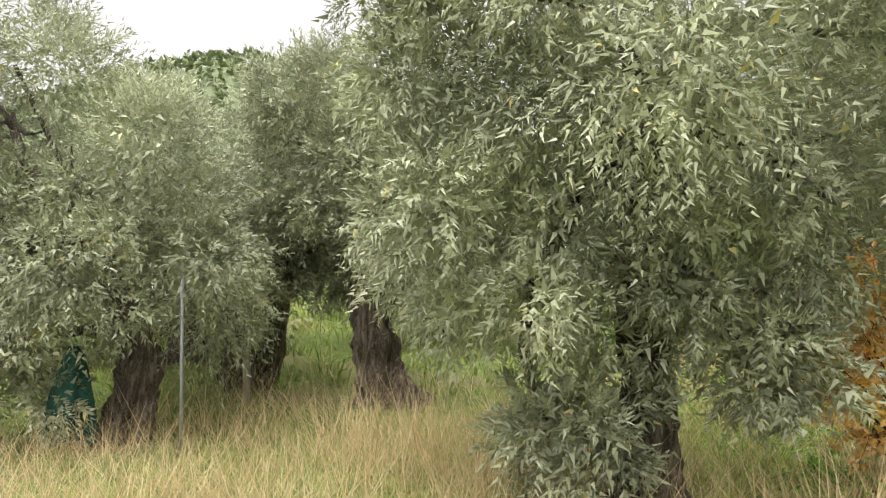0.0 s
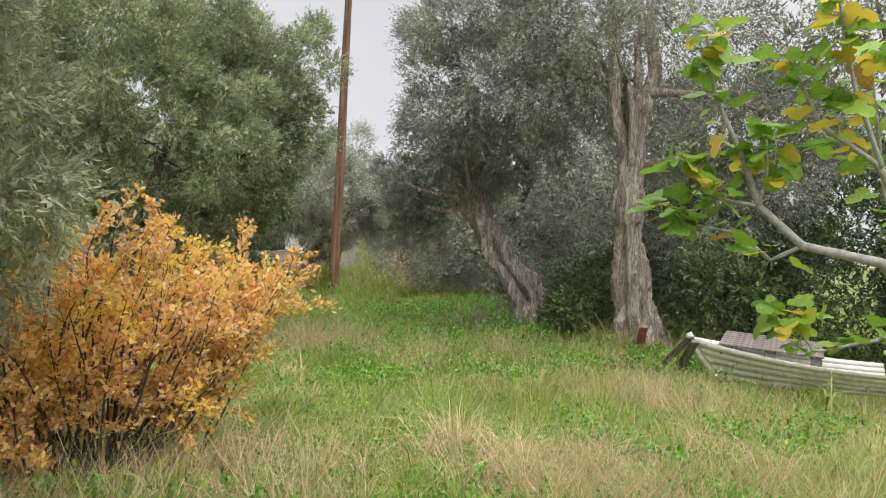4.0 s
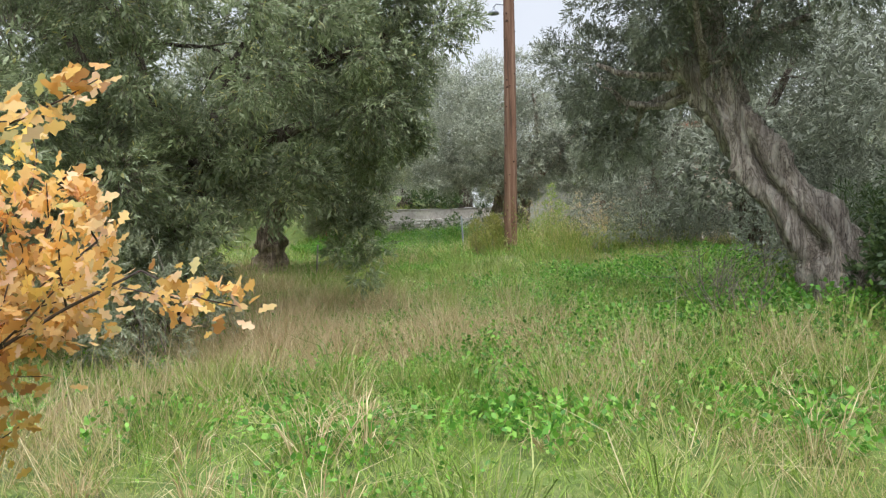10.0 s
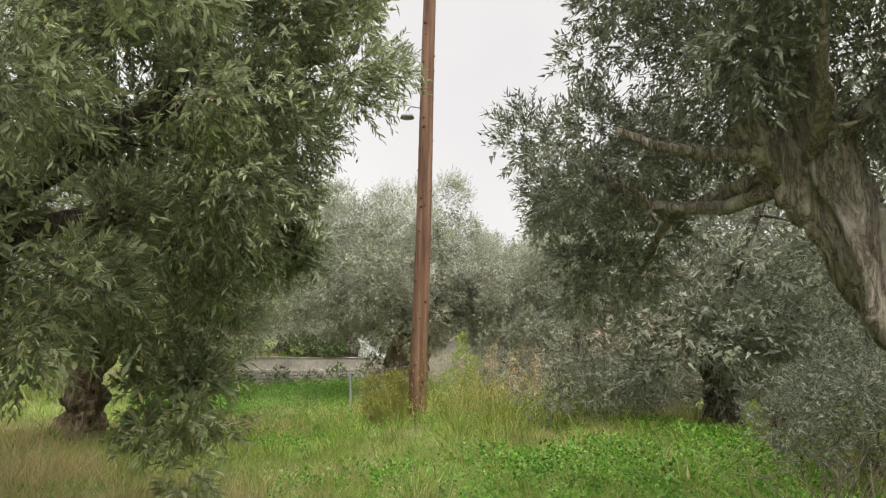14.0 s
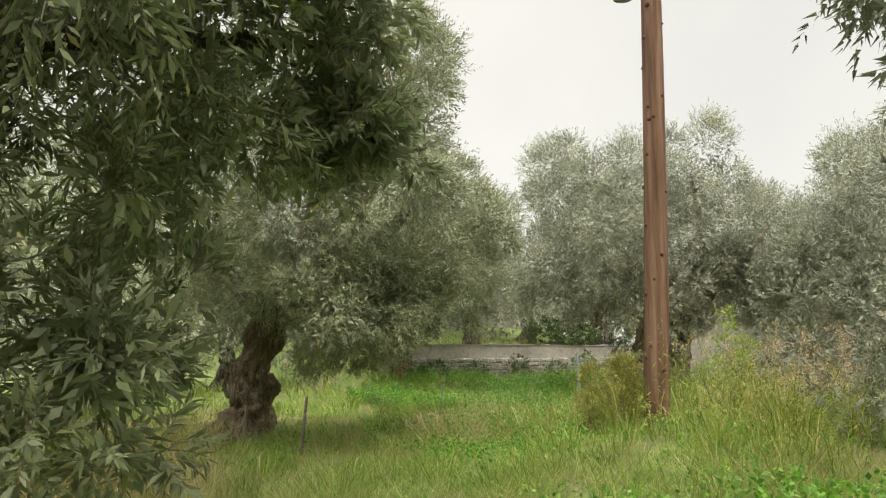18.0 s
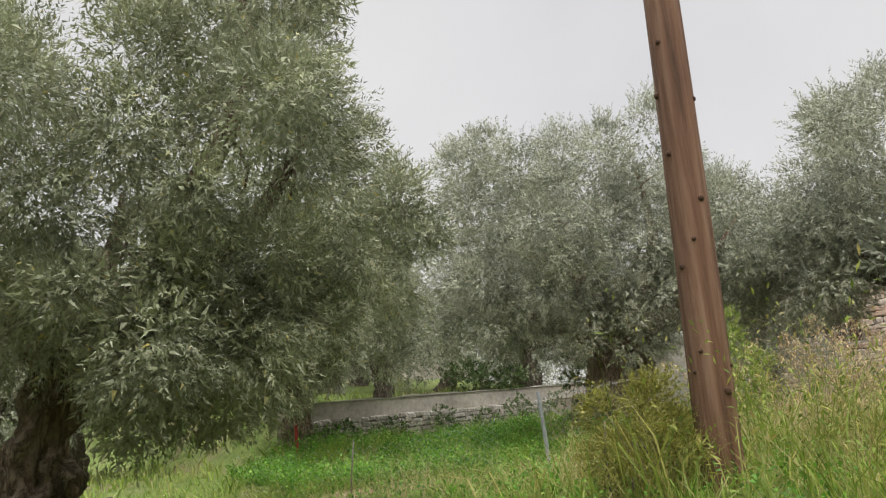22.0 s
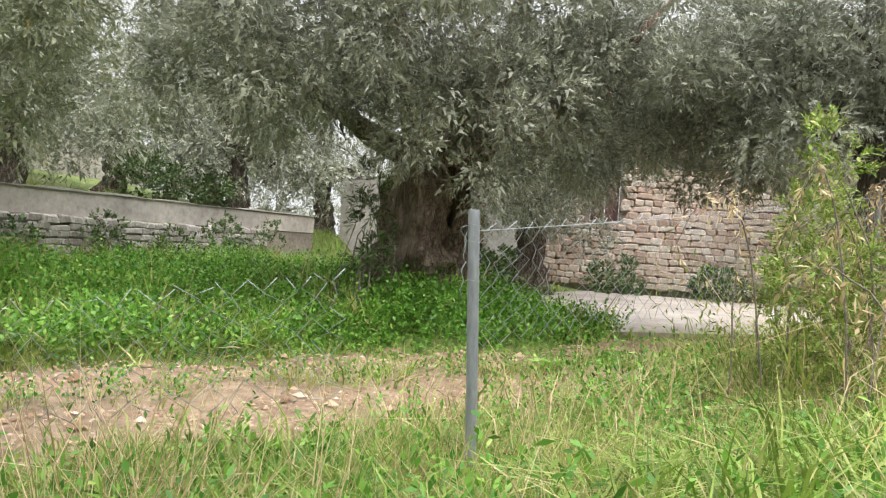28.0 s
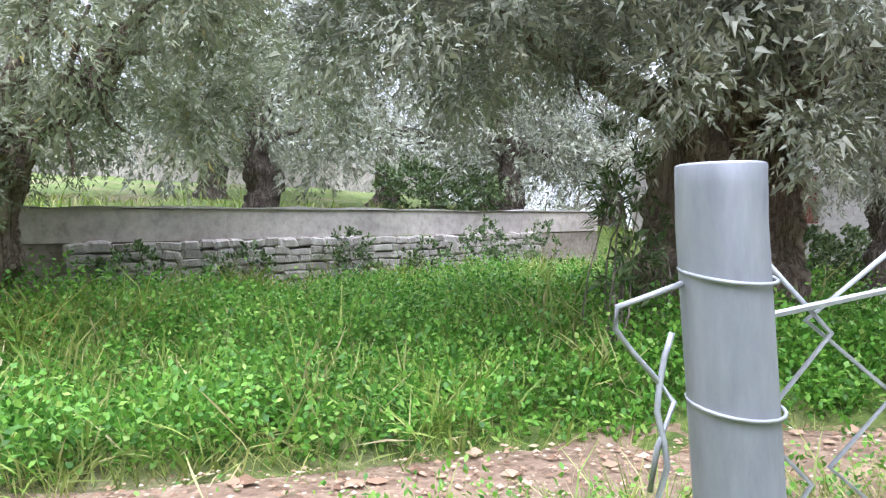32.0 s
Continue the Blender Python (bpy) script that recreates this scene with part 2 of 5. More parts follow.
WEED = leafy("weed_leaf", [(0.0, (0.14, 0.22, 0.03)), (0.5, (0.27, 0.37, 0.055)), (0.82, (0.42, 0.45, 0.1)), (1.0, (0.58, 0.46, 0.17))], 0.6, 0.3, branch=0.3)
SHRUB = leafy("dark_shrub_leaf", [(0.0, (0.05, 0.09, 0.03)), (0.5, (0.1, 0.16, 0.05)), (1.0, (0.2, 0.26, 0.1))], 0.5, 0.25)
YELLOW_SHRUB = leafy("yellow_green_leaf", [(0.0, (0.16, 0.165, 0.035)), (0.5, (0.3, 0.3, 0.065)), (1.0, (0.46, 0.43, 0.11))], 0.6, 0.3)
FIG = leafy("fig_leaf", [(0.0, (0.13, 0.28, 0.035)), (0.5, (0.22, 0.4, 0.05)), (0.8, (0.34, 0.48, 0.06)), (0.84, (0.62, 0.5, 0.06)), (0.95, (0.66, 0.46, 0.05)), (1.0, (0.26, 0.12, 0.05))], 0.45, 0.42, "object", 0.3, (0.5, 0.5, 0.1), 9)
FIG_BARK = rough_surface("fig_bark", (0.2, 0.19, 0.17), (0.36, 0.34, 0.31), (0.5, 0.48, 0.44), 25, 0.8, (1, 1, 1), 0.4, 0.4, 0.005)
WHITE_PAINT = rough_surface("chalky_white_paint", (0.5, 0.47, 0.4), (0.74, 0.71, 0.64), (0.84, 0.82, 0.76), 16, 0.7, (1, 1, 1), 0.3, 0.3, 0.006)
GREY_WOOD = rough_surface("grey_pallet_wood", (0.1, 0.085, 0.07), (0.22, 0.19, 0.16), (0.36, 0.32, 0.28), 22, 0.9, (0.12, 1, 1), 0.6, 0.4, 0.006)
RUST = rough_surface("rusty_metal", (0.07, 0.018, 0.01), (0.17, 0.05, 0.03), (0.26, 0.09, 0.05), 20, 0.85)
RED = rough_surface("red_paint", (0.4, 0.03, 0.03), (0.55, 0.05, 0.05), (0.62, 0.1, 0.09), 20, 0.6)
NET = rough_surface("green_net", (0.008, 0.05, 0.04), (0.02, 0.11, 0.085), (0.05, 0.18, 0.14), 60, 0.8)
PLASTER = rough_surface("whitewash", (0.34, 0.31, 0.27), (0.45, 0.42, 0.38), (0.56, 0.53, 0.48), 8, 0.85, (1, 1, 1), 0.2, 0.4, 0.005)
SHUTTER = rough_surface("brown_shutter", (0.06, 0.03, 0.025), (0.12, 0.06, 0.045), (0.17, 0.09, 0.07), 20, 0.7, (1, 1, 0.1), 0.3)
TWIG = rough_surface("bare_twig", (0.15, 0.12, 0.09), (0.3, 0.25, 0.2), (0.46, 0.4, 0.33), 40, 0.9)
SCRUB = leafy("hill_scrub", [(0.0, (0.13, 0.165, 0.08)), (0.5, (0.2, 0.245, 0.12)), (1.0, (0.3, 0.345, 0.18))], 0.8, 0.1)
ROOF = rough_surface("terracotta", (0.3, 0.12, 0.07), (0.45, 0.2, 0.12), (0.56, 0.3, 0.2), 10, 0.85)


# ---- ground shape ----
def ease(a, b, v):
    k = np.clip((v - a) / (b - a), 0, 1)
    return k * k * (3 - 2 * k)


MOUNDS = [(13.3, 7.4, 2.2, 0.25), (13.2, 5.3, 2.2, 0.22), (16.4, 15.4, 1.9, 0.36), (17.5, 17.2, 1.6, 0.25), (22.4, 22.6, 2.2, 0.32),
          (18.2, 26.4, 1.8, 0.1), (13.2, 20.5, 2.0, 0.1), (20.9, 16.9, 1.5, 0.4), (17.2, 11.4, 2.2, 0.3), (19.5, 13.5, 2.4, 0.4)]


def track_line(x):
    """The middle of the dirt track, which runs across the far side of the fence."""
    return 21.35 - 0.25 * (x - 18.5) - 0.5 * ease(18.5, 22.5, x)


def wall_line(x):
    """The face of the low boundary wall, which holds up the terrace behind it."""
    return 27.55 + 0.2304 * (x - 18.3)


def ground_z(x, y):
    x, y = np.asarray(x, float), np.asarray(y, float)
    z = 0.35 + 0.1 * ease(12, 18, y) + 0.22 * ease(23, 27, y + 0.1 * (x - 20))
    for mx, my, r, h in MOUNDS:
        z = z + h * np.exp(-((x - mx) ** 2 + (y - my) ** 2) / (r * r))
    z = z + 0.04 * np.sin(x * 1.7 + 0.6 * y) * np.sin(y * 1.3 - 0.5 * x) + 0.03 * np.sin(x * 3.1 + 1.1) * np.sin(y * 2.7)
    d = np.abs(y - track_line(x))
    k = (1 - ease(1.0, 1.7, d)) * ease(10, 15, x)
    z = z * (1 - k) + (0.43 + 0.02 * np.sin(5 * x + y)) * k
    k = ease(23.5, 26, x) * (1 - ease(24.5, 27, y - 0.1 * (x - 26))) * ease(17.5, 20.5, y)
    z = z * (1 - k) + 0.42 * k
    back = y - wall_line(x)
    return z + ease(0.3, 0.8, back) * ease(16.8, 18.2, x) * (1 - ease(30, 35, x)) * (0.75 + 0.13 * np.clip(back, 0, 22)) * (1 - ease(60, 120, y))


def gz(x, y):
    return float(ground_z(x, y))


# ---- mesh helpers ----
def mesh_of(name, verts, faces, mat, smooth=False):
    """A mesh from arrays: verts (n, 3); faces an (m, k) array or a list of tuples."""
    me = bpy.data.meshes.new(name)
    verts = np.asarray(verts, np.float32)
    if isinstance(faces, np.ndarray):
        m, k = faces.shape
        me.vertices.add(len(verts))
        me.vertices.foreach_set("co", verts.ravel())
        me.loops.add(m * k)
        me.loops.foreach_set("vertex_index", faces.astype(np.int32).ravel())
        me.polygons.add(m)
        me.polygons.foreach_set("loop_start", np.arange(0, m * k, k, dtype=np.int32))
        me.update(calc_edges=True)
    else:
        me.from_pydata(verts.tolist(), [], faces)
    if smooth:
        me.polygons.foreach_set("use_smooth", np.ones(len(me.polygons), bool))
    me.materials.append(mat)
    return me


def part_mesh(name, me, parent=None, label=""):
    ob = new(name, me)
    ob.parent = parent
    return tagged(ob, label)


def thing(name, x, y, z, label, category, group="", kind=""):
    ob = new(name)
    ob.location = (x, y, z)
    return tagged(ob, label, category, group, kind)


def tube(path, radii, sides=10, seed=0, ridge=0.0, twist=0.0, flutes=5, pits=0, ref=None):
    """Rings along a path, with fluted, knotted or hollowed sides: verts and faces, with both ends closed."""
    path = np.asarray(path, float)
    n = len(path)
    rng = np.random.RandomState(seed)
    t = np.gradient(path, axis=0)
    t /= np.linalg.norm(t, axis=1)[:, None] + 1e-9
    if ref is None:
        ref = np.array([1.0, 0.13, 0.07]) if abs(t[0][2]) > 0.6 else np.array([0.05, 0.1, 1.0])
    ang = np.linspace(0, 2 * np.pi, sides, endpoint=False)
    ph = rng.rand(12) * 6.28
    holes = [(rng.rand() * 6.28, 0.1 + 0.8 * rng.rand(), 0.12 + 0.2 * rng.rand(), 0.04 + 0.1 * rng.rand(), 0.25 + 0.35 * rng.rand()) for _ in range(pits)]
    vs = []
    for i in range(n):
        u = ref - t[i] * ref.dot(t[i])
        u /= np.linalg.norm(u)
        w = np.cross(t[i], u)
        s = i / max(1, n - 1)
        a = ang + twist * s
        f = np.ones(sides)
        if ridge:
            f = f + ridge * (0.5 * np.sin(flutes * ang + ph[0] + 3 * np.sin(2.5 * s + ph[3])) + 0.38 * np.sin((flutes * 2 + 1) * ang + ph[1] - 6 * s) + 0.3 * np.sin(3 * ang + 9 * s + ph[2]))
            f = f + ridge * (0.3 * np.abs(np.sin(flutes * 1.5 * ang + ph[4] + 4 * np.sin(4 * s + ph[5]))) + 0.22 * np.sin(23 * s + 2 * ang + ph[6]) + 0.16 * np.sin(41 * s - 3 * ang + ph[7]))
            f = f + ridge * 0.16 * rng.randn(sides)
        for ha, hs, wa, ws, dp in holes:
            da = np.abs((ang - ha + np.pi) % (2 * np.pi) - np.pi)
            f = f - dp * np.exp(-(da / wa) ** 2 - ((s - hs) / ws) ** 2)
        vs.append(path[i] + radii[i] * f[:, None] * (np.cos(a)[:, None] * u + np.sin(a)[:, None] * w))
    v = np.concatenate(vs + [path[:1], path[-1:]])
    q = []
    for i in range(n - 1):
        for j in range(sides):
            k = (j + 1) % sides
            q.append((i * sides + j, i * sides + k, (i + 1) * sides + k, (i + 1) * sides + j))
    for j in range(sides):
        k = (j + 1) % sides
        q.append((n * sides, k, j))
        q.append((n * sides + 1, (n - 1) * sides + j, (n - 1) * sides + k))
    return v, q


def merged(pieces):
    vs, fs, o = [], [], 0
    for v, f in pieces:
        vs.append(np.asarray(v))
        fs += [tuple(i + o for i in q) for q in f]
        o += len(v)
    return np.concatenate(vs), fs


def bend(a, b, n, sag, rng):
    """A crooked line from a to b."""
    a, b = np.asarray(a, float), np.asarray(b, float)
    s = np.linspace(0, 1, n)[:, None]
    d = np.linalg.norm(b - a)
    off = rng.randn(3) * sag * d
    wob = np.cumsum(rng.randn(n, 3), axis=0) * sag * d * 0.12
    return a + (b - a) * s + off * np.sin(np.pi * s) + wob * np.sin(np.pi * s)


# ---- foliage ----
def unit(v):
    return v / (np.linalg.norm(v, axis=-1, keepdims=True) + 1e-9)


def sprays(rng, base, out, length, per, leaf, wide, droop, simple=False, forward=0.85):
    """Shoots set with narrow leaves that point forward along them and turn their faces upward.
    base, out: (n, 3); gives leaf quads folded along the middle, or with simple one triangle a leaf."""
    n = len(base)
    s = np.linspace(0.1, 1, per)[None, :, None]
    L = np.reshape(length, (-1, 1, 1)) * (0.6 + 0.8 * rng.rand(n, 1, 1))
    dr = np.reshape(droop, (-1, 1, 1)) * (0.5 + rng.rand(n, 1, 1))
    p = base[:, None, :] + out[:, None, :] * s * L + np.array([0, 0, -1.0]) * dr * L * s * s
    tang = unit(out[:, None, :] + np.array([0, 0, -2.0]) * dr * s)
    side = unit(np.cross(tang, rng.randn(n, per, 3)))
    d = unit(tang * forward + side * (0.6 + 0.35 * rng.rand(n, per, 1)) + np.array([0, 0, -0.1]))
    face = 0.7 * unit(out)[:, None, :] + np.array([0, 0, 0.6]) + 0.45 * rng.randn(n, per, 3)
    w = unit(np.cross(d, face))
    up = np.cross(w, d)
    ll = leaf * (0.65 + 0.7 * rng.rand(n, per, 1))
    ww = wide * (0.7 + 0.6 * rng.rand(n, per, 1))
    tip = p + d * ll
    if simple:
        low = p + d * ll * 0.25
        return np.stack([low + w * ww * 0.5, tip, low - w * ww * 0.5], axis=2).reshape(-1, 3)
    mid = p + d * ll * 0.48 + up * ll * 0.07
    return np.stack([p, mid + w * ww * 0.5, tip, mid - w * ww * 0.5], axis=2).reshape(-1, 3)


def crown_points(rng, lobes, count, big=1.0):
    """Shoots in bouquets over the outer part of a set of lobes; dark gaps stay between the bouquets.
    Gives their feet, ways, lengths and how far they hang over."""
    lo = np.array(lobes)
    mean = lo[:, 3:].mean(1)
    rad = np.clip(0.4 * mean, 0.15, 0.58) * big
    area = lo[:, 3] * lo[:, 4] + lo[:, 4] * lo[:, 5] + lo[:, 3] * lo[:, 5]
    need = area / rad ** 2
    m = int(np.clip(7.0 * np.sum(need), 12, 900))
    k = rng.choice(len(lo), m, p=need / need.sum())
    d = unit(rng.randn(m, 3))
    seeds = rng.rand(4, 3) * 6.28
    lump = np.zeros(m)
    for i, f in enumerate((2.1, 3.3, 4.7, 6.1)):
        lump += np.sin(d[:, 0] * f + seeds[i, 0] + k) * np.sin(d[:, 1] * f + seeds[i, 1]) * np.sin(d[:, 2] * f + seeds[i, 2] + 2 * k)
    rr = (0.58 + 0.36 * rng.rand(m) ** 0.6) * (1 + 0.2 * lump)
    c = lo[k, :3] + d * lo[k, 3:] * rr[:, None]
    size = rad[k] * (0.6 + 0.75 * rng.rand(m))
    # bouquets that would lie on top of one another are dropped
    keep = []
    for i in range(m):
        if not keep or np.min(np.linalg.norm(c[keep] - c[i], axis=1) / size[keep]) > 1.22:
            keep.append(i)
    c, d, size = c[keep], d[keep], size[keep]
    share = size ** 2 / np.sum(size ** 2)
    each = np.maximum(3, np.round(count * share)).astype(int)
    q = np.repeat(np.arange(len(c)), each)
    r = unit(rng.randn(len(q), 3))
    high = np.clip(d[q, 2:], 0, 1)
    r = unit(r + 0.35 * d[q] + np.array([0, 0, 0.2]))
    out = unit(d[q] * 0.4 + r * 1.0 + np.array([0, 0, 0.1]) + np.array([0, 0, 0.6]) * high)
    p = c[q] + r * size[q][:, None] * (0.25 + 0.45 * rng.rand(len(q), 1))
    L = size[q] * 0.46
    hang = np.clip(0.45 - 0.8 * d[q, 2], 0.1, 1.1)
    return p, out, L, hang, c, size


def crown_mesh(name, seed, lobes, twigs, per, leaf, wide, length, droop, mat, core=0.16, core_n=2500, simple=False, big=1.0):
    rng = np.random.RandomState(seed)
    p, out, L, hang, c, size = crown_points(rng, lobes, twigs, big)
    L = np.clip(L, length * 0.35, length * 1.1)
    v = sprays(rng, p, out, L, per, leaf, wide, droop * hang, simple)
    # broader leaves fill the heart of each bouquet, and a few the middle of the crown
    k = rng.choice(len(c), core_n, p=size ** 2 / np.sum(size ** 2))
    dc = unit(rng.randn(core_n, 3))
    pc = c[k] + dc * (0.72 * size[k] * rng.rand(core_n) ** 0.4)[:, None] * np.array([1, 1, 0.85])
    lo = np.array(lobes)
    deep = core_n // 5
    j = rng.choice(len(lo), deep)
    pc[:deep] = lo[j, :3] + dc[:deep] * lo[j, 3:] * (0.5 * rng.rand(deep, 1))
    vc = sprays(rng, pc, unit(dc + np.array([0, 0, 0.3])), length * 0.35, 4, core, core * 0.3, droop, simple)
    v = np.concatenate([v, vc])
    return mesh_of(name, v, np.arange(len(v)).reshape(-1, 3 if simple else 4), mat)


def shoots(seed, lobes, twigs, length, droop, big):
    """The bare stems under the leaves of a crown made with the same seed: slim crossed strips that reach back into the bouquet."""
    rng = np.random.RandomState(seed)
    p, out, L, hang, c, size = crown_points(rng, lobes, twigs, big)
    L = np.clip(L, length * 0.35, length * 1.1)[:, None]
    dr = (droop * hang)[:, None] * 0.95
    s = [-0.3, 0.0, 0.5, 1.0]
    line = [p + out * L * q - np.array([0, 0, 1.0]) * dr * L * q * abs(q) for q in s]
    side = unit(np.cross(out, rng.randn(len(p), 3)))
    wide = [0.0035, 0.0028, 0.002, 0.0012]
    v = [np.stack([line[i] - side * wide[i], line[i] + side * wide[i], line[i + 1] + side * wide[i + 1], line[i + 1] - side * wide[i + 1]], 1) for i in range(3)]
    return np.concatenate(v).reshape(-1, 3)


def olive(x, y, trunk, lobes, seed, label, width=0.3, twigs=4200, per=13, leaf=0.068, wide=0.0185, length=0.3, droop=0.35, bark=None, mat=None,
          limbs=7, core_n=5200, sides=44, second=None, z0=None, core=0.095, pits=9, simple=True, big=1.0, limb=0.5, extra=(), twig=False):
    """An olive tree: trunk line given from the foot up (offsets from the foot), fluted bole, limbs to the lobes, crown of leafy twigs."""
    z = gz(x, y) - 0.12 if z0 is None else z0
    t = thing("olive_tree", x, y, z, label, "tree", "olive trees")
    rng = np.random.RandomState(seed)
    foot = np.array([x, y, z])

    def bole(points, w, sd):
        p = np.array([(0, 0, 0)] + list(points), float)
        # finer line through the given points
        s = np.linspace(0, len(p) - 1, 15 * len(p))
        q = np.stack([np.interp(s, np.arange(len(p)), p[:, i]) for i in range(3)], 1)
        ker = np.array([1, 2, 3, 4, 3, 2, 1.0]) / 16
        qp = np.pad(q, ((3, 3), (0, 0)), "edge")
        q = np.stack([np.convolve(qp[:, i], ker, "valid") for i in range(3)], 1)
        h = np.linspace(0, 1, len(q))
        r = w * (1.0 - 0.42 * h + 0.75 * np.exp(-h * 9) + 0.06 * np.sin(h * 17 + sd) + 0.05 * np.sin(h * 31 + sd))
        return tube(q, r, sides, sd, 0.26, 1.3, 5, pits), q

    (b, q) = bole(trunk, width, seed)
    pieces = [b]
    tops = [q[-1]]
    if second:
        b2, q2 = bole(second, width * 0.8, seed + 7)
        pieces.append(b2)
        tops.append(q2[-1])
    v, f = merged(pieces)
    part_mesh("trunk", mesh_of("trunk", v, f, bark or BARK, True), t)
    for i in range(limbs):
        lo = lobes[i % len(lobes)]
        start = tops[i % len(tops)]
        if i >= len(lobes):
            start = q[int(len(q) * (0.62 + 0.35 * rng.rand()))]
        end = np.array(lo[:3]) - foot + np.clip(rng.randn(3), -1, 1) * np.array(lo[3:]) * 0.4
        n = 9
        line = bend(start, end, n, 0.09, rng)
        r0 = width * (limb if i < len(lobes) else 0.28)
        pieces = [tube(line, np.linspace(r0, 0.018, n), 7, seed + i, 0.1)]
        for j in range(4):
            a = line[3 + rng.randint(5)]
            e = a + np.clip(rng.randn(3), -1, 1) * np.array(lo[3:]) * 0.35
            pieces.append(tube(bend(a, e, 5, 0.1, rng), np.linspace(0.028, 0.006, 5), 4, j))
        v, f = merged(pieces)
        part_mesh("limb", mesh_of("limb", v, f, bark or BARK, True), t)
    for i, (points, r0, r1) in enumerate(extra):
        p = np.array(points, float)
        k = np.linspace(0, len(p) - 1, 6 * len(p))
        line = np.stack([np.interp(k, np.arange(len(p)), p[:, c]) for c in range(3)], 1)
        v, f = tube(line, np.linspace(r0, r1, len(k)), 16, seed + 40 + i, 0.16, 0.8)
        part_mesh("limb", mesh_of("limb", v, f, bark or BARK, True), t)
    rel = [(lx - x, ly - y, lz - z, a, b_, c) for lx, ly, lz, a, b_, c in lobes]
    part_mesh("crown", crown_mesh("crown", seed + 3, rel, twigs, per, leaf, wide, length, droop, mat or OLIVE, core, core_n, simple, big), t)
    if twig:
        v = shoots(seed + 3, rel, twigs, length, droop, big)
        part_mesh("branchwork", mesh_of("branchwork", v, np.arange(len(v)).reshape(-1, 4), TWIG), t, "thin pale twigs")
    return t


# ---- large structure ----
def ground_sheet():
    a = np.concatenate([np.linspace(-400, -30, 14), np.arange(-26, 62, 0.45), np.linspace(70, 400, 13)])
    X, Y = np.meshgrid(a, a)
    v = np.stack([X.ravel(), Y.ravel(), ground_z(X.ravel(), Y.ravel())], 1)
    n = len(a)
    i = np.arange(n * n).reshape(n, n)
    f = np.stack([i[:-1, :-1].ravel(), i[:-1, 1:].ravel(), i[1:, 1:].ravel(), i[1:, :-1].ravel()], 1)
    ob = new("ground", mesh_of("ground", v, f, SOIL, True))
    return tagged(ob, "uneven grassy grove floor with soil and leaf litter", "ground", "", "structure")


ground_sheet()

# ---- olive trees, along the walk ----
olive(2.7, 5.2, [(0.02, 0, 0.8), (-0.03, 0.05, 1.6), (0.05, 0.05, 2.4)], [(2.75, 5.2, 3.5, 1.65, 1.4, 1.7), (2.0, 5.1, 2.2, 0.95, 0.8, 0.75), (3.4, 5.0, 2.4, 0.8, 0.7, 0.8), (2.3, 5.0, 0.9, 0.42, 0.35, 0.6), (2.75, 4.8, 1.75, 0.6, 0.32, 0.5), (3.3, 4.9, 1.35, 0.45, 0.35, 0.45), (1.5, 5.0, 3.25, 0.5, 0.42, 0.42)], 11,
      "gnarled olive tree with hanging grey-green foliage and suckers at its foot", 0.15, 10500, 16, leaf=0.062, wide=0.0145, core_n=8000)
olive(0.86, 8.63, [(-0.12, 0, 0.5), (-0.2, 0, 1.0), (-0.25, 0.05, 1.7)], [(0.7, 8.8, 2.6, 1.3, 1.3, 0.95), (0.4, 8.9, 3.1, 0.8, 0.8, 0.45)], 12, "olive tree with a flared fissured trunk", 0.24, 4600, 15, 0.07, 0.017, core_n=3500)
olive(-0.85, 9.35, [(-0.1, 0, 0.6), (-0.15, 0, 1.2), (-0.1, 0.1, 1.8)], [(-1.3, 9.6, 2.55, 1.8, 1.6, 0.95), (-0.4, 9.3, 2.1, 0.9, 0.8, 0.7)], 13, "olive tree with two dark trunks from one foot", 0.19, 5000, 15, 0.07, 0.017, second=[(0.25, 0.05, 0.5), (0.35, 0.05, 1.1), (0.45, 0.1, 1.7)])
olive(-1.11, 6.81, [(0.15, 0, 0.45), (0.22, 0, 0.85), (-0.1, 0, 1.4), (-0.55, 0.1, 2.0)], [(-2.45, 6.9, 2.9, 1.0, 1.0, 1.5), (-1.2, 7.0, 2.15, 1.15, 0.95, 0.85), (-1.95, 6.5, 1.25, 0.75, 0.6, 0.65)], 14, "olive tree with a dark slanting trunk", 0.17, 5200, 15, 0.068, 0.0165)
olive(8.6, 12.6, [(0.3, 0.1, 0.7), (0.5, 0.15, 1.4), (0.7, 0.1, 2.2)], [(8.9, 12.6, 4.2, 2.7, 2.3, 2.3), (11.05, 12.5, 4.2, 1.4, 1.4, 1.6), (11.6, 12.1, 5.5, 1.0, 1.0, 1.0), (11.65, 11.95, 4.3, 0.85, 0.75, 0.75), (10.6, 12.8, 5.9, 1.4, 1.3, 1.3), (8.4, 12.9, 6.0, 2.2, 1.7, 1.5), (7.2, 11.9, 2.4, 1.5, 1.2, 1.3), (9.25, 11.9, 2.3, 1.3, 0.9, 0.7), (11.95, 12.6, 3.45, 0.55, 0.55, 0.6), (10.98, 12.1, 1.55, 0.42, 0.36, 0.85), (8.7, 11.6, 1.4, 0.6, 0.5, 0.65), (11.2, 12.6, 2.8, 0.75, 0.7, 0.75), (12.0, 12.75, 2.85, 0.45, 0.4, 0.35), (12.15, 12.6, 2.75, 0.26, 0.28, 0.26), (12.2, 13.3, 2.85, 0.34, 0.38, 0.3)], 15,
      "broad olive tree with low hanging branches", 0.26, 19000, 15, 0.066, 0.015, limbs=9, core_n=15500, mat=OLIVE_MID, big=0.74, simple=False, twig=True)
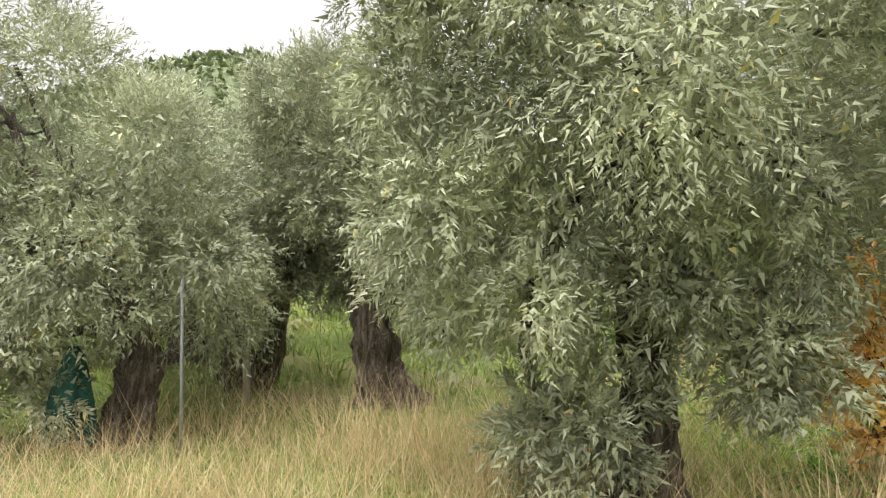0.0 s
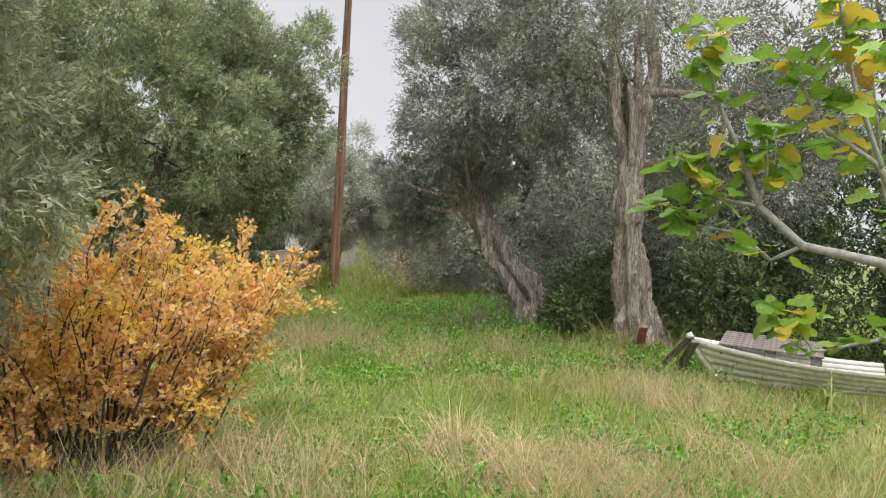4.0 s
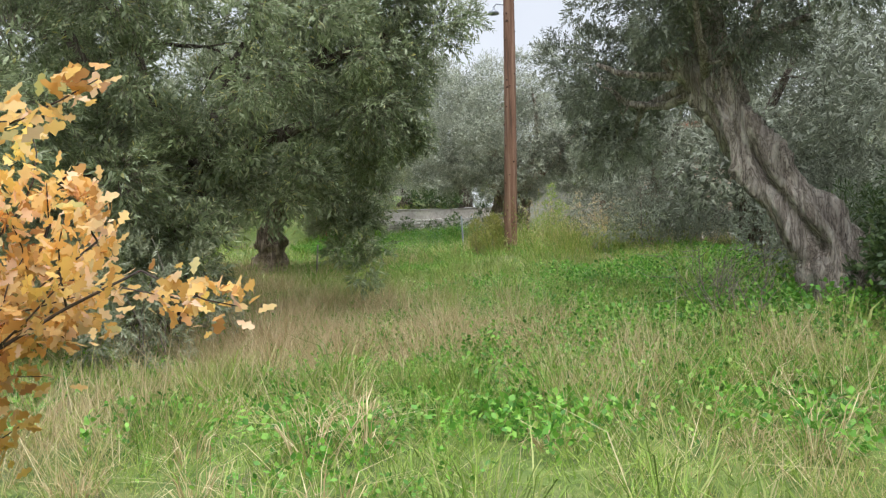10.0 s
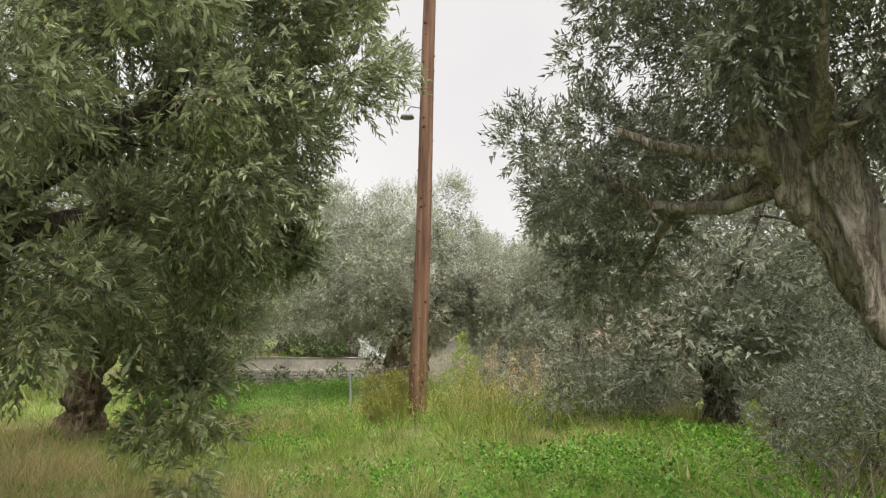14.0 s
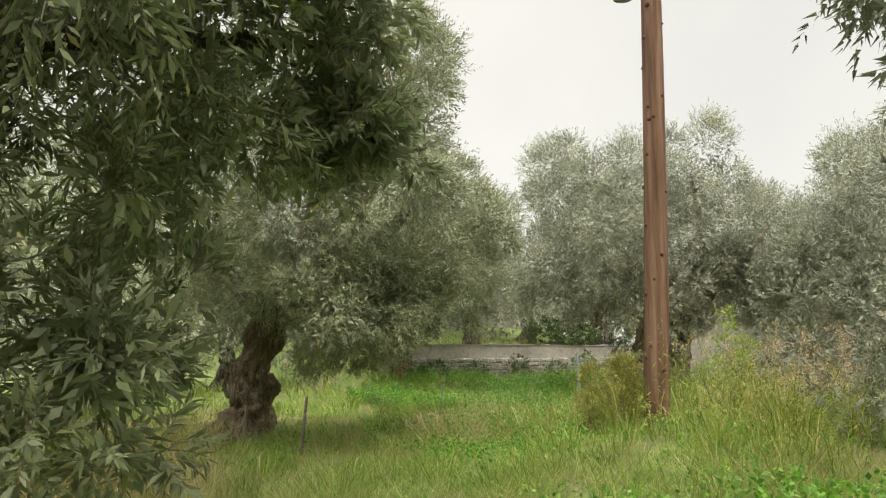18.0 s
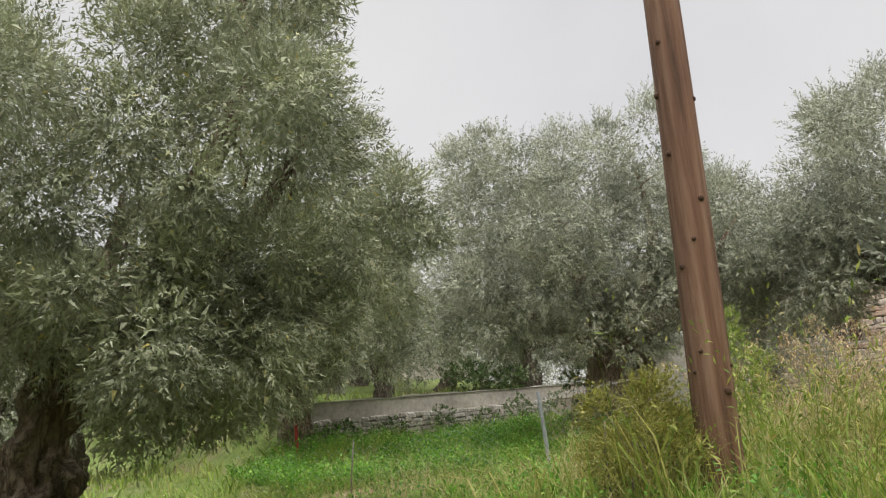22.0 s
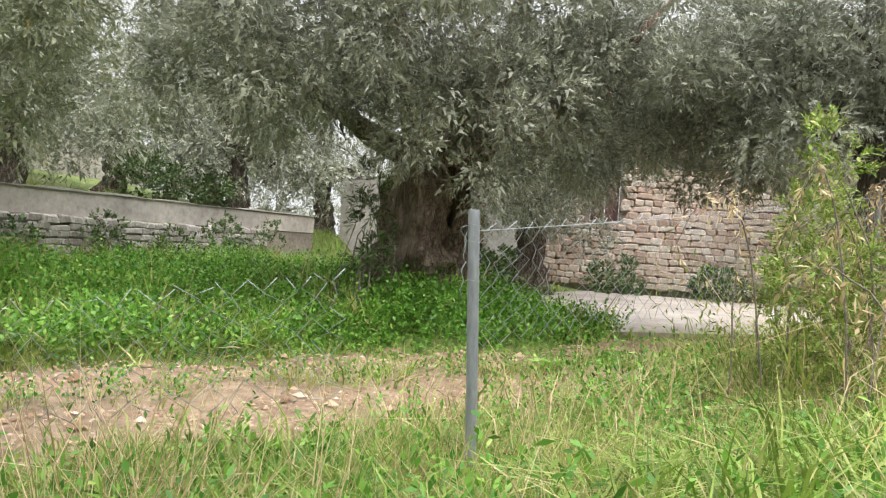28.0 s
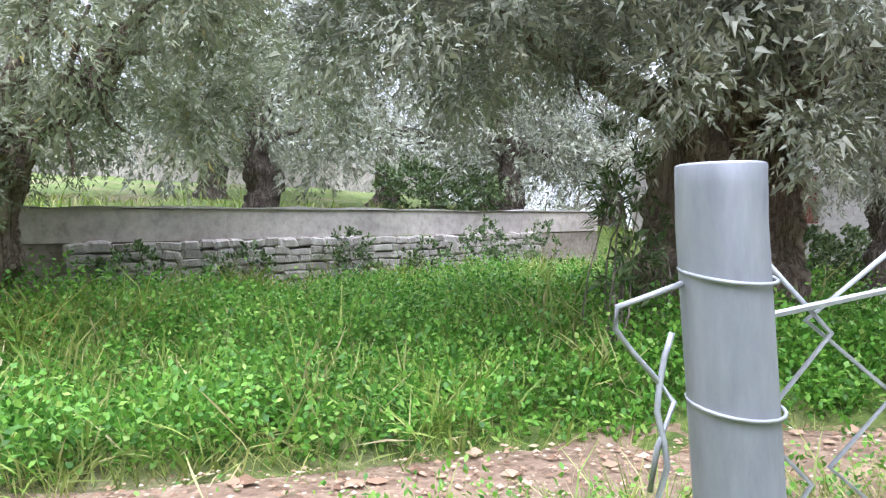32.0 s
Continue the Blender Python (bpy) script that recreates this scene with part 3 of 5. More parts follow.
olive(13.66, 7.5, [(-0.1, 0.08, 0.68), (-0.46, 0.5, 1.38), (-0.58, 0.72, 1.88), (-0.71, 1.0, 2.33)], [(12.95, 8.3, 4.6, 1.4, 1.4, 1.25), (13.5, 8.6, 6.0, 1.4, 1.4, 1.2), (12.35, 8.3, 3.9, 0.7, 0.7, 0.5), (13.9, 8.9, 3.9, 1.1, 1.1, 0.9), (13.1, 9.3, 4.2, 0.8, 0.7, 0.8), (13.4, 10.2, 3.3, 0.7, 0.6, 0.6), (13.45, 10.1, 2.6, 0.55, 0.5, 0.45), (13.8, 10.9, 3.3, 0.34, 0.34, 0.3)], 16,
      "old olive tree with a leaning hollowed pale trunk", 0.29, 9500, 15, 0.065, 0.0165, bark=PALE_BARK, mat=OLIVE_DARK, pits=20, limb=0.2,
      extra=[([(-0.6, 0.78, 2.06), (-0.62, 1.0, 2.81), (-0.5, 1.15, 3.51), (-0.35, 1.25, 4.41)], 0.16, 0.08), ([(-0.66, 0.9, 2.16), (-0.8, 1.15, 2.46), (-0.92, 1.3, 2.63)], 0.15, 0.11),
             ([(-0.8, 1.12, 2.41), (-1.05, 1.4, 2.43), (-1.25, 1.65, 2.49), (-1.35, 1.85, 2.61)], 0.05, 0.02), ([(-0.6, 0.9, 2.36), (-0.3, 0.85, 2.66), (0.1, 0.75, 2.86), (0.6, 0.65, 3.06)], 0.08, 0.035)])
olive(13.15, 5.35, [(-0.16, 0.1, 0.8), (-0.34, 0.14, 1.7), (-0.36, 0.16, 2.5), (-0.25, 0.1, 3.2), (-0.2, 0.1, 3.9)], [(13.4, 6.2, 5.6, 2.1, 1.9, 1.6), (14.6, 4.6, 3.6, 1.6, 1.5, 1.4), (12.4, 6.4, 4.9, 1.0, 1.0, 0.9)], 17,
      "tall olive tree with a pale upright lopped trunk", 0.235, 6000, 14, 0.075, 0.018, bark=PALE_BARK, mat=OLIVE_DARK, limb=0.3,
      extra=[([(-0.35, 0.15, 2.8), (-0.55, 0.3, 3.5), (-0.5, 0.35, 4.4), (-0.35, 0.4, 5.4)], 0.1, 0.07), ([(-0.22, 0.1, 3.5), (0.05, -0.05, 4.2), (0.1, 0.1, 5.2)], 0.12, 0.08), ([(-0.4, 0.12, 1.95), (-0.46, 0.1, 2.25), (-0.42, 0.12, 2.6)], 0.16, 0.17)])
olive(12.95, 19.6, [(0.1, 0, 0.5), (0.05, 0, 1.0), (0.3, -0.1, 1.7)], [(13.6, 18.6, 3.7, 1.8, 1.7, 1.6), (14.4, 18.4, 5.0, 0.9, 0.9, 1.5), (13.6, 18.2, 2.35, 1.2, 1.0, 0.7), (12.2, 19.5, 4.2, 1.3, 1.3, 1.4), (15.0, 18.3, 3.8, 0.8, 0.8, 1.2), (15.9, 19.2, 3.5, 0.7, 0.7, 0.8), (13.8, 18.5, 1.85, 0.7, 0.55, 0.5), (14.3, 18.6, 2.0, 0.55, 0.45, 0.45), (14.9, 18.5, 2.3, 0.5, 0.45, 0.55), (15.2, 18.8, 3.0, 0.55, 0.5, 0.6), (13.9, 18.3, 2.7, 0.7, 0.5, 0.6)], 18, "olive tree with a thick dark trunk and tall upright crown", 0.33, 15000, 15, 0.064, 0.0145, core_n=11000, bark=BROWN_BARK)
olive(18.05, 26.6, [(-0.1, 0, 0.5), (-0.05, 0, 1.1), (0.05, 0, 1.8)], [(18.3, 26.4, 4.2, 2.2, 1.9, 2.0), (17.5, 26.0, 2.6, 1.2, 1.0, 0.7), (19.4, 25.4, 3.6, 1.3, 1.2, 1.1)], 19, "olive tree before the wall, with a flared brown trunk", 0.3, 5500, 14, 0.08, 0.019, core=0.13, core_n=3500, bark=BROWN_BARK)
olive(22.4, 22.6, [(-0.15, 0, 0.5), (-0.15, 0, 1.1), (0, 0, 1.9)], [(21.6, 23.2, 4.6, 2.0, 1.9, 2.0), (22.9, 22.5, 5.5, 1.8, 1.7, 0.9), (23.8, 22.0, 3.9, 1.9, 1.7, 1.6), (21.8, 21.7, 2.9, 1.1, 0.9, 0.8), (23.4, 21.2, 3.3, 1.0, 0.8, 0.75), (20.6, 23.2, 3.3, 1.2, 1.1, 1.0), (23.3, 20.7, 3.75, 1.4, 1.2, 1.15), (24.6, 20.3, 3.9, 1.4, 1.2, 1.2), (21.0, 22.0, 4.0, 1.3, 1.1, 1.2), (24.9, 20.7, 3.3, 1.1, 1.0, 0.65)], 20,
      "ancient olive tree with a massive split trunk", 0.46, 15000, 14, 0.07, 0.018, core=0.12, core_n=12500, mat=OLIVE_SILVER, bark=BROWN_BARK, second=[(0.35, -0.1, 0.5), (0.5, -0.1, 1.1), (0.7, 0, 1.8)])
olive(30.2, 25.2, [(0, 0, 0.6), (0.1, 0, 1.2), (0, 0, 2.0)], [(30.0, 25.1, 4.2, 2.8, 2.5, 1.9), (28.6, 24.6, 2.9, 1.3, 1.1, 0.9)], 21, "olive tree with a dark trunk beside a concrete slab", 0.36, 5500, 13, 0.085, 0.021, core=0.13, mat=OLIVE_DARK)
olive(24.5, 18.2, [(0, 0.1, 0.7), (-0.1, 0.1, 1.6), (0.1, 0.2, 2.5)], [(24.9, 18.3, 4.4, 2.2, 2.0, 1.7), (24.0, 19.0, 3.6, 1.1, 1.0, 0.8), (25.2, 19.2, 3.6, 1.2, 1.1, 0.9), (24.0, 19.5, 3.0, 1.1, 1.0, 0.7)], 22, "olive tree with a dark trunk among tall dry grass", 0.3, 6000, 13, 0.078, 0.019, core=0.13, mat=OLIVE_SILVER)
BACK = [(-6, 12, 0.62), (-4, 15, 0.6), (1.0, 14.5, 0.55), (4.5, 14, 1.1), (5.0, 18.5, 1.1), (0, 20, 0.55), (8, 19, 1.2), (10.5, 24.5, 1.0), (7, 26, 1.1), (13, 30, 1.0), (17.5, 5.5, 1.1), (16.5, 2.5, 1.5), (14.8, 0.3, 1.3), (19, 0.5, 1.5), (19.5, 8.5, 1.2), (20, 12.5, 1.0), (24, 13, 1.1),
        (14.5, 31, 1.0), (21.7, 30.3, 0.8), (26, 34, 1.0), (31, 32, 1.2), (29, 15, 0.8), (35, 18.5, 1.2), (27.5, 31.5, 1.05), (7.0, 15.5, 1.35), (8.8, 17.4, 1.35), (30, 11.5, 1.1), (27, 9.5, 1.0), (34, 14.5, 1.2), (39, 13, 1.3), (39.5, 17.5, 1.3), (-2.5, 11.8, 0.55), (18, 34, 0.9), (22.5, 35.5, 1.0), (29.3, 33.6, 1.2), (25, 38.5, 0.9), (30.5, 36, 1.1)]
for k in range(20):
    BACK.append((15 + (36 + 7 * (k % 3)) * math.cos(radians(2 + 4.6 * k)), 15 + (36 + 7 * (k % 3)) * math.sin(radians(2 + 4.6 * k)), 1.0 + 0.12 * (k % 4)))
for i, (bx, by, h) in enumerate(BACK):
    bz = gz(bx, by)
    olive(bx, by, [(0.1, 0, 0.6), (0.05 * (i % 3), 0.1, 1.2), (0.1, 0, 1.9)], [(bx, by, 3.2 * h + bz, 2.3, 2.1, 1.7 * h), (bx + 1.1, by - 0.6, 1.7 + bz, 1.3, 1.1, 1.0), (bx - 1.2, by - 0.5, 1.6 + bz, 1.3, 1.1, 1.0)], 100 + i,
          "olive tree farther back in the grove", 0.27, 2100 if bx > 16 and by < 20 else 1500 if i < 37 else 800, 10, 0.105, 0.03, 0.42, mat=OLIVE_DARK if by < 14 and bx > 12 else OLIVE_SILVER if by > 28 else OLIVE, limbs=5, core_n=2800 if bx > 16 and by < 20 else 1500, sides=14, core=0.19, simple=True, big=0.9)


# ---- utility pole ----
def utility_pole():
    x, y = 16.45, 15.6
    z = gz(x, y) - 0.3
    t = thing("utility_pole", x, y, z, "weathered reddish-brown wooden utility pole with dark knots", "utility pole")
    n = 60
    h = np.linspace(0, 8.6, n)

    def centre(q):
        return np.array([0.015 * q - 0.01 + 0.012 * math.sin(q * 0.8), -0.02 * q + 0.012 * math.cos(q * 0.7), q])

    path = np.array([centre(q) for q in h])
    v, f = tube(path, np.linspace(0.138, 0.092, n), 22, 5, 0.025, 0.3, 4)
    part_mesh("shaft", mesh_of("shaft", v, f, POLE_WOOD, True), t)
    rng = np.random.RandomState(4)
    for q in np.arange(0.55, 8.4, 0.36):
        for a in (3.3 + 0.35 * rng.randn(), 5.3 + 0.7 * rng.randn())[:1 + rng.randint(2)]:
            d = np.array([math.cos(a), math.sin(a), 0.15])
            qq = q + 0.14 * rng.randn()
            r = 0.138 - 0.046 * qq / 8.6
            c = centre(qq)
            k = 0.01 + 0.012 * rng.rand()
            v, f = tube([c + d * (r - 0.02), c + d * (r + 0.006), c + d * (r + 0.014)], [k * 1.5, k * 1.2, k * 0.6], 8, 3, 0.1)
            part_mesh("knot", mesh_of("knot", v, f, KNOT_WOOD, True), t)
    # small lamp on a bent bracket, high up
    c = centre(5.16)
    line = [c, c + np.array([-0.08, 0.1, 0.06]), c + np.array([-0.16, 0.2, 0.08]), c + np.array([-0.19, 0.25, 0.02])]
    v, f = tube(line, [0.014] * 4, 8, 2)
    part_mesh("bracket", mesh_of("bracket", v, f, STEEL, True), t)
    e = line[-1]
    v, f = tube([e, e + np.array([0, 0, -0.05]), e + np.array([0, 0, -0.08]), e + np.array([0, 0, -0.13])], [0.025, 0.035, 0.1, 0.115], 20, 2)
    part_mesh("shade", mesh_of("shade", v, f, STEEL, True), t, "shallow grey metal lamp shade")
    return t


utility_pole()


# ---- fence: pipe posts, tie wires and chain-link ----
def ring(c, r, k, n=20):
    a = np.linspace(0, 2 * np.pi, n + 1)
    return tube(np.stack([c[0] + r * np.cos(a), c[1] + r * np.sin(a), c[2] + 0.004 * np.sin(a)], 1), [k] * (n + 1), 5, 1)


def fence_post(x, y, top, ties, label):
    z = gz(x, y) - 0.25
    t = thing("fence_post", x, y, z, label, "fence post", "fence posts")
    v, f = tube([(0.035, -0.05, 0), (0.02, -0.03, 0.6), (0, 0, top - z - 0.03), (0, 0, top - z - 0.012)], [0.0225] * 4, 28, 1)
    part_mesh("pipe", mesh_of("pipe", v[:112], [q for q in f if max(q) < 112], STEEL, True), t)
    # the upper end of the pipe with its softly sawn edge
    a = np.linspace(0, 2 * np.pi, 28, endpoint=False)
    rows = [(0.0225, -0.012), (0.0225, -0.0015), (0.0221, -0.0004), (0.0214, 0.0), (0.0198, 0.0), (0.0193, -0.0006), (0.0192, -0.03)]
    v = np.concatenate([np.stack([r * np.cos(a), r * np.sin(a), np.full(28, top - z + q)], 1) for r, q in rows])
    f = [(i * 28 + j, i * 28 + (j + 1) % 28, (i + 1) * 28 + (j + 1) % 28, (i + 1) * 28 + j) for i in range(6) for j in range(28)]
    part_mesh("rim", mesh_of("rim", v, f, STEEL, True), t)
    for q in ties:
        v, f = ring((0.02 * q / (top - z - 0.6), -0.03 * q / (top - z - 0.6), top - z - q), 0.0238, 0.0011)
        part_mesh("tie_wire", mesh_of("tie_wire", v, f, WIRE, True), t)
    return t


fence_post(17.92, 19.15, 1.58, (0.056, 0.122, 0.27), "round galvanised steel fence post with tie wires")
fence_post(23.9, 18.25, 2.25, (0.1,), "galvanised fence post among tall grass")


def chain_link(a, b, low, high, seed, label, sag=0.03, mess=0.006, line=True):
    """Chain-link netting between two points: zigzag wires hooked into each other, with a line wire at the top."""
    a, b = np.array(a, float), np.array(b, float)
    L = np.linalg.norm(b - a)
    u = (b - a) / L
    nrm = np.array([-u[1], u[0]])
    t = thing("chain_link_fence", a[0], a[1], low[0], label, "fence")
    rng = np.random.RandomState(seed)
    step = 0.058
    cols = int(L / step)
    pieces = []
    for i in range(cols):
        s0 = i / cols
        zt, zb = high[0] + (high[1] - high[0]) * s0 - sag * math.sin(math.pi * s0), low[0] + (low[1] - low[0]) * s0
        rows = max(3, int((zt - zb) / 0.042))
        zz = zt - 0.042 * np.arange(rows)
        k = np.arange(rows)
        along = i * step + (k % 2) * step * (1 - 2 * (i % 2)) + (i % 2) * step + mess * rng.randn(rows)
        off = ((k % 2) - 0.5) * 0.004 + mess * rng.randn(rows) + 0.03 * np.sin(along * 1.4 + zz * 2)
        p = np.stack([u[0] * along + nrm[0] * off, u[1] * along + nrm[1] * off, zz - low[0] + mess * rng.randn(rows)], 1)
        pieces.append(tube(p, [0.0017] * rows, 6, 1, ref=np.array([nrm[0], nrm[1], 0.0])))
    v, f = merged(pieces)
    ob = part_mesh("netting", mesh_of("netting", v, f, WIRE, True), t)
    if not line:
        return t
    s = np.linspace(0, 1, 40)
    zt = high[0] + (high[1] - high[0]) * s - sag * np.sin(np.pi * s) - 0.03
    p = np.stack([u[0] * s * L, u[1] * s * L, zt - low[0]], 1)
    v, f = tube(p, [0.002] * 40, 5, 1)
    part_mesh("line_wire", mesh_of("line_wire", v, f, WIRE), t)
    return t


chain_link((17.945, 19.146), (23.88, 18.255), (0.98, 1.35), (1.53, 2.2), 3, "galvanised chain-link netting tied to a steel post")
chain_link((17.5, 19.42), (14.9, 20.7), (0.8, 0.72), (1.32, 1.2), 5, "slack chain-link netting sagging into the herbs", 0.1, 0.01, False)


def torn_netting(x, y, top):
    """The torn edge of the netting beside the post: a few bent, broken wires."""
    t = thing("netting_scrap", x, y, top - 0.35, "torn edge of chain-link netting tied to the post", "fence")
    for line in ([(0.0, -0.06), (0.016, -0.066), (0.03, -0.071), (0.027, -0.082), (0.018, -0.094), (0.011, -0.108), (0.006, -0.12), (0.013, -0.142), (0.011, -0.165)],
                 [(-0.004, -0.085), (0.002, -0.098), (0.011, -0.112), (0.016, -0.124), (0.01, -0.14), (0.004, -0.152), (0.012, -0.18), (0.003, -0.21)],
                 [(0.0, -0.2), (0.02, -0.235), (0.002, -0.275), (0.022, -0.31), (0.0, -0.35)]):
        p = [(-0.917 * q + 0.004 * math.sin(90 * d), 0.4 * q + 0.004 * math.cos(70 * d), 0.35 + d) for q, d in line]
        v, f = tube(p, [0.0016] * len(p), 6, 1)
        part_mesh("wire", mesh_of("wire", v, f, WIRE, True), t)


torn_netting(17.897, 19.16, 1.58)


# ---- boundary wall of stone with a concrete cap course ----
def block(name, a, b, z0, z1, thick, mat):
    a, b = np.array(a, float), np.array(b, float)
    d = (b - a) / np.linalg.norm(b - a)
    nrm = np.array([-d[1], d[0]]) * thick
    n = 24
    v, f = [], []
    rng = np.random.RandomState(int(z1 * 100))
    for i in range(n + 1):
        p = a + (b - a) * i / n
        w = 0.012 * rng.randn()
        for q, z in ((p, z0), (p, z1 + w), (p + nrm, z1 + w), (p + nrm, z0)):
            v.append((q[0], q[1], z))
    for i in range(n):
        for k in range(4):
            j = (k + 1) % 4
            f.append((i * 4 + k, i * 4 + 4 + k, i * 4 + 4 + j, i * 4 + j))
    f += [(0, 1, 2, 3), tuple(n * 4 + k for k in (3, 2, 1, 0))]
    return mesh_of(name, v, f, mat)


def stone_shapes(count, lx, lz, depth, seed, mat):
    """A few rough stone shapes, used by all the stones of a wall."""
    rng = np.random.RandomState(seed)
    out = []
    for i in range(count):
        bm = bmesh.new()
        bmesh.ops.create_cube(bm, size=1.0)
        bmesh.ops.bevel(bm, geom=bm.edges[:], offset=0.16, segments=1, affect="EDGES")
        w, h = lx * (0.6 + 0.8 * rng.rand()), lz * (0.75 + 0.4 * rng.rand())
        for q in bm.verts:
            q.co = Vector((q.co.x * w * (1 + 0.12 * rng.randn()), q.co.y * depth, q.co.z * h * (1 + 0.14 * rng.randn())))
        me = bpy.data.meshes.new("stone")
        bm.to_mesh(me)
        bm.free()
        me.materials.append(mat)
        out.append((me, w))
    return out


def lay_stones(parent, a, b, z0, z1, lx, lz, depth, seed, mat, gaps=()):
    a, b = np.array(a, float), np.array(b, float)
    L = np.linalg.norm(b - a)
    u = (b - a) / L
    turn = math.degrees(math.atan2(u[1], u[0]))
    shapes = stone_shapes(7, lx, lz, depth, seed, mat)
    rng = np.random.RandomState(seed)
    z, made = z0 + lz / 2, 0
    while z < z1:
        s = -0.1 * rng.rand()
        while s < L:
            me, w = shapes[rng.randint(len(shapes))]
            m = s + w / 2
            if m < L and not any(g0 < m < g1 and h0 < z < h1 for g0, g1, h0, h1 in gaps):
                ob = new("stone", me)
                ob.parent = parent
                ob.matrix_world = pose(a[0] + u[0] * m + u[1] * (depth * 0.2 + 0.02 * rng.rand()), a[1] + u[1] * m - u[0] * (depth * 0.2 + 0.02 * rng.rand()), z + 0.01 * rng.randn(), 0, 4 * rng.randn(), turn)
                made += 1
            s += w * 1.03
        z += lz * 0.97
    return made


def stone_material(name, tones):
    m, n, l, b = material(name, 0.92)
    info = n.new("ShaderNodeObjectInfo")
    tone = stops(n, tones)
    l.new(info.outputs["Random"], tone.inputs[0])
    fine, spots = noise_tex(n, l, 16, 8, (1, 1, 1), 0.7), noise_tex(n, l, 4, 4)
    g = stops(n, [(0.3, (0.6,) * 3), (0.68, (1.15,) * 3)])
    l.new(fine.outputs[0], g.inputs[0])
    k = stops(n, [(0.5, (0.0,) * 3), (0.7, (0.6,) * 3)])
    l.new(spots.outputs[0], k.inputs[0])
    l.new(mixed(n, l, mixed(n, l, tone.outputs[0], g.outputs[0], 1.0, "MULTIPLY"), (0.3, 0.28, 0.25), k.outputs[0]), b.inputs["Base Color"])
    bumped(n, l, b, fine.outputs[0], 0.8, 0.03)
    return m


STONES = stone_material("pinkish_house_stone", [(0.0, (0.42, 0.28, 0.2)), (0.3, (0.64, 0.47, 0.36)), (0.6, (0.74, 0.59, 0.48)), (0.85, (0.8, 0.7, 0.6)), (1.0, (0.6, 0.37, 0.27))])
FIELD_STONES = stone_material("grey_field_stone", [(0.0, (0.36, 0.32, 0.275)), (0.4, (0.47, 0.425, 0.37)), (0.8, (0.55, 0.505, 0.45)), (1.0, (0.62, 0.575, 0.52))])
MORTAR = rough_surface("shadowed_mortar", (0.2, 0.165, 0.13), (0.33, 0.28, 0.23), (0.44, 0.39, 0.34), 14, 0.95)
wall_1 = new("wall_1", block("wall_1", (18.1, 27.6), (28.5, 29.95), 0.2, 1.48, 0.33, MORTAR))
tagged(wall_1, "low boundary wall of rough stones under a grey concrete course", "wall", "", "structure")
cap = part_mesh("concrete_course", block("concrete_course", (18.1, 27.585), (28.5, 29.93), 1.48, 1.85, 0.35, PALE_CONCRETE), wall_1, "weathered grey concrete course with a pale edge")
edge = part_mesh("coping", block("coping", (18.1, 27.56), (28.5, 29.9), 1.85, 1.872, 0.38, PLASTER), wall_1, "thin pale coping")

# house of pale stone with a shuttered window
HA, HB = np.array([33.1, 29.1]), np.array([37.46, 18.2])
HU = (HB - HA) / np.linalg.norm(HB - HA)
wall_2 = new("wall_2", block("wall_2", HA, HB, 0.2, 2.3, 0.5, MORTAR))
tagged(wall_2, "pale dry-stone house wall", "wall", "", "structure")


def along_house(s):
    return HA + HU * s


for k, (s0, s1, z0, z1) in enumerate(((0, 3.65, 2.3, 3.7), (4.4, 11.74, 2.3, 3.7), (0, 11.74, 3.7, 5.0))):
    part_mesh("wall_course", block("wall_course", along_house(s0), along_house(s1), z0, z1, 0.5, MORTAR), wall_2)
win = thing("window_1", float(along_house(4.02)[0]), float(along_house(4.02)[1]), 2.3, "dark brown shuttered window with a grey sill", "window", "", "structure")


def in_thing(ob, me):
    """Shift a mesh made in world places to the place of its thing."""
    me.transform(Matrix.Translation(ob.location).inverted())
    return me


INWARD = np.array([-HU[1], HU[0]])
for s0, s1 in ((3.67, 4.01), (4.04, 4.38)):
    part_mesh("shutter", in_thing(win, block("shutter", along_house(s0) + 0.08 * INWARD, along_house(s1) + 0.08 * INWARD, 2.32, 3.68, 0.05, SHUTTER)), win)
part_mesh("sill", in_thing(win, block("sill", along_house(3.55) + 0.1 * np.array([HU[1], -HU[0]]), along_house(4.5) + 0.1 * np.array([HU[1], -HU[0]]), 2.25, 2.305, 0.25, CONCRETE)), win)
house_roof = new("roof_1", block("roof_1", HA + 0.4 * np.array([HU[1], -HU[0]]), HB + 0.4 * np.array([HU[1], -HU[0]]), 5.0, 5.25, 6.0, ROOF))
tagged(house_roof, "terracotta roof edge of the stone house", "roof", "", "structure")
wall_3 = new("wall_3", block("wall_3", (31.2, 31.5), (33.2, 29.0), 0.3, 3.0, -0.3, PLASTER))
tagged(wall_3, "whitewashed plaster wall beside the stone house", "wall", "", "structure")
wall_4 = new("wall_4", block("wall_4", (19.0, 42.2), (31.5, 40.6), 2.0, 4.05, -0.3, PALE_CONCRETE))
tagged(wall_4, "long pale concrete wall far behind the terrace", "wall", "", "structure")

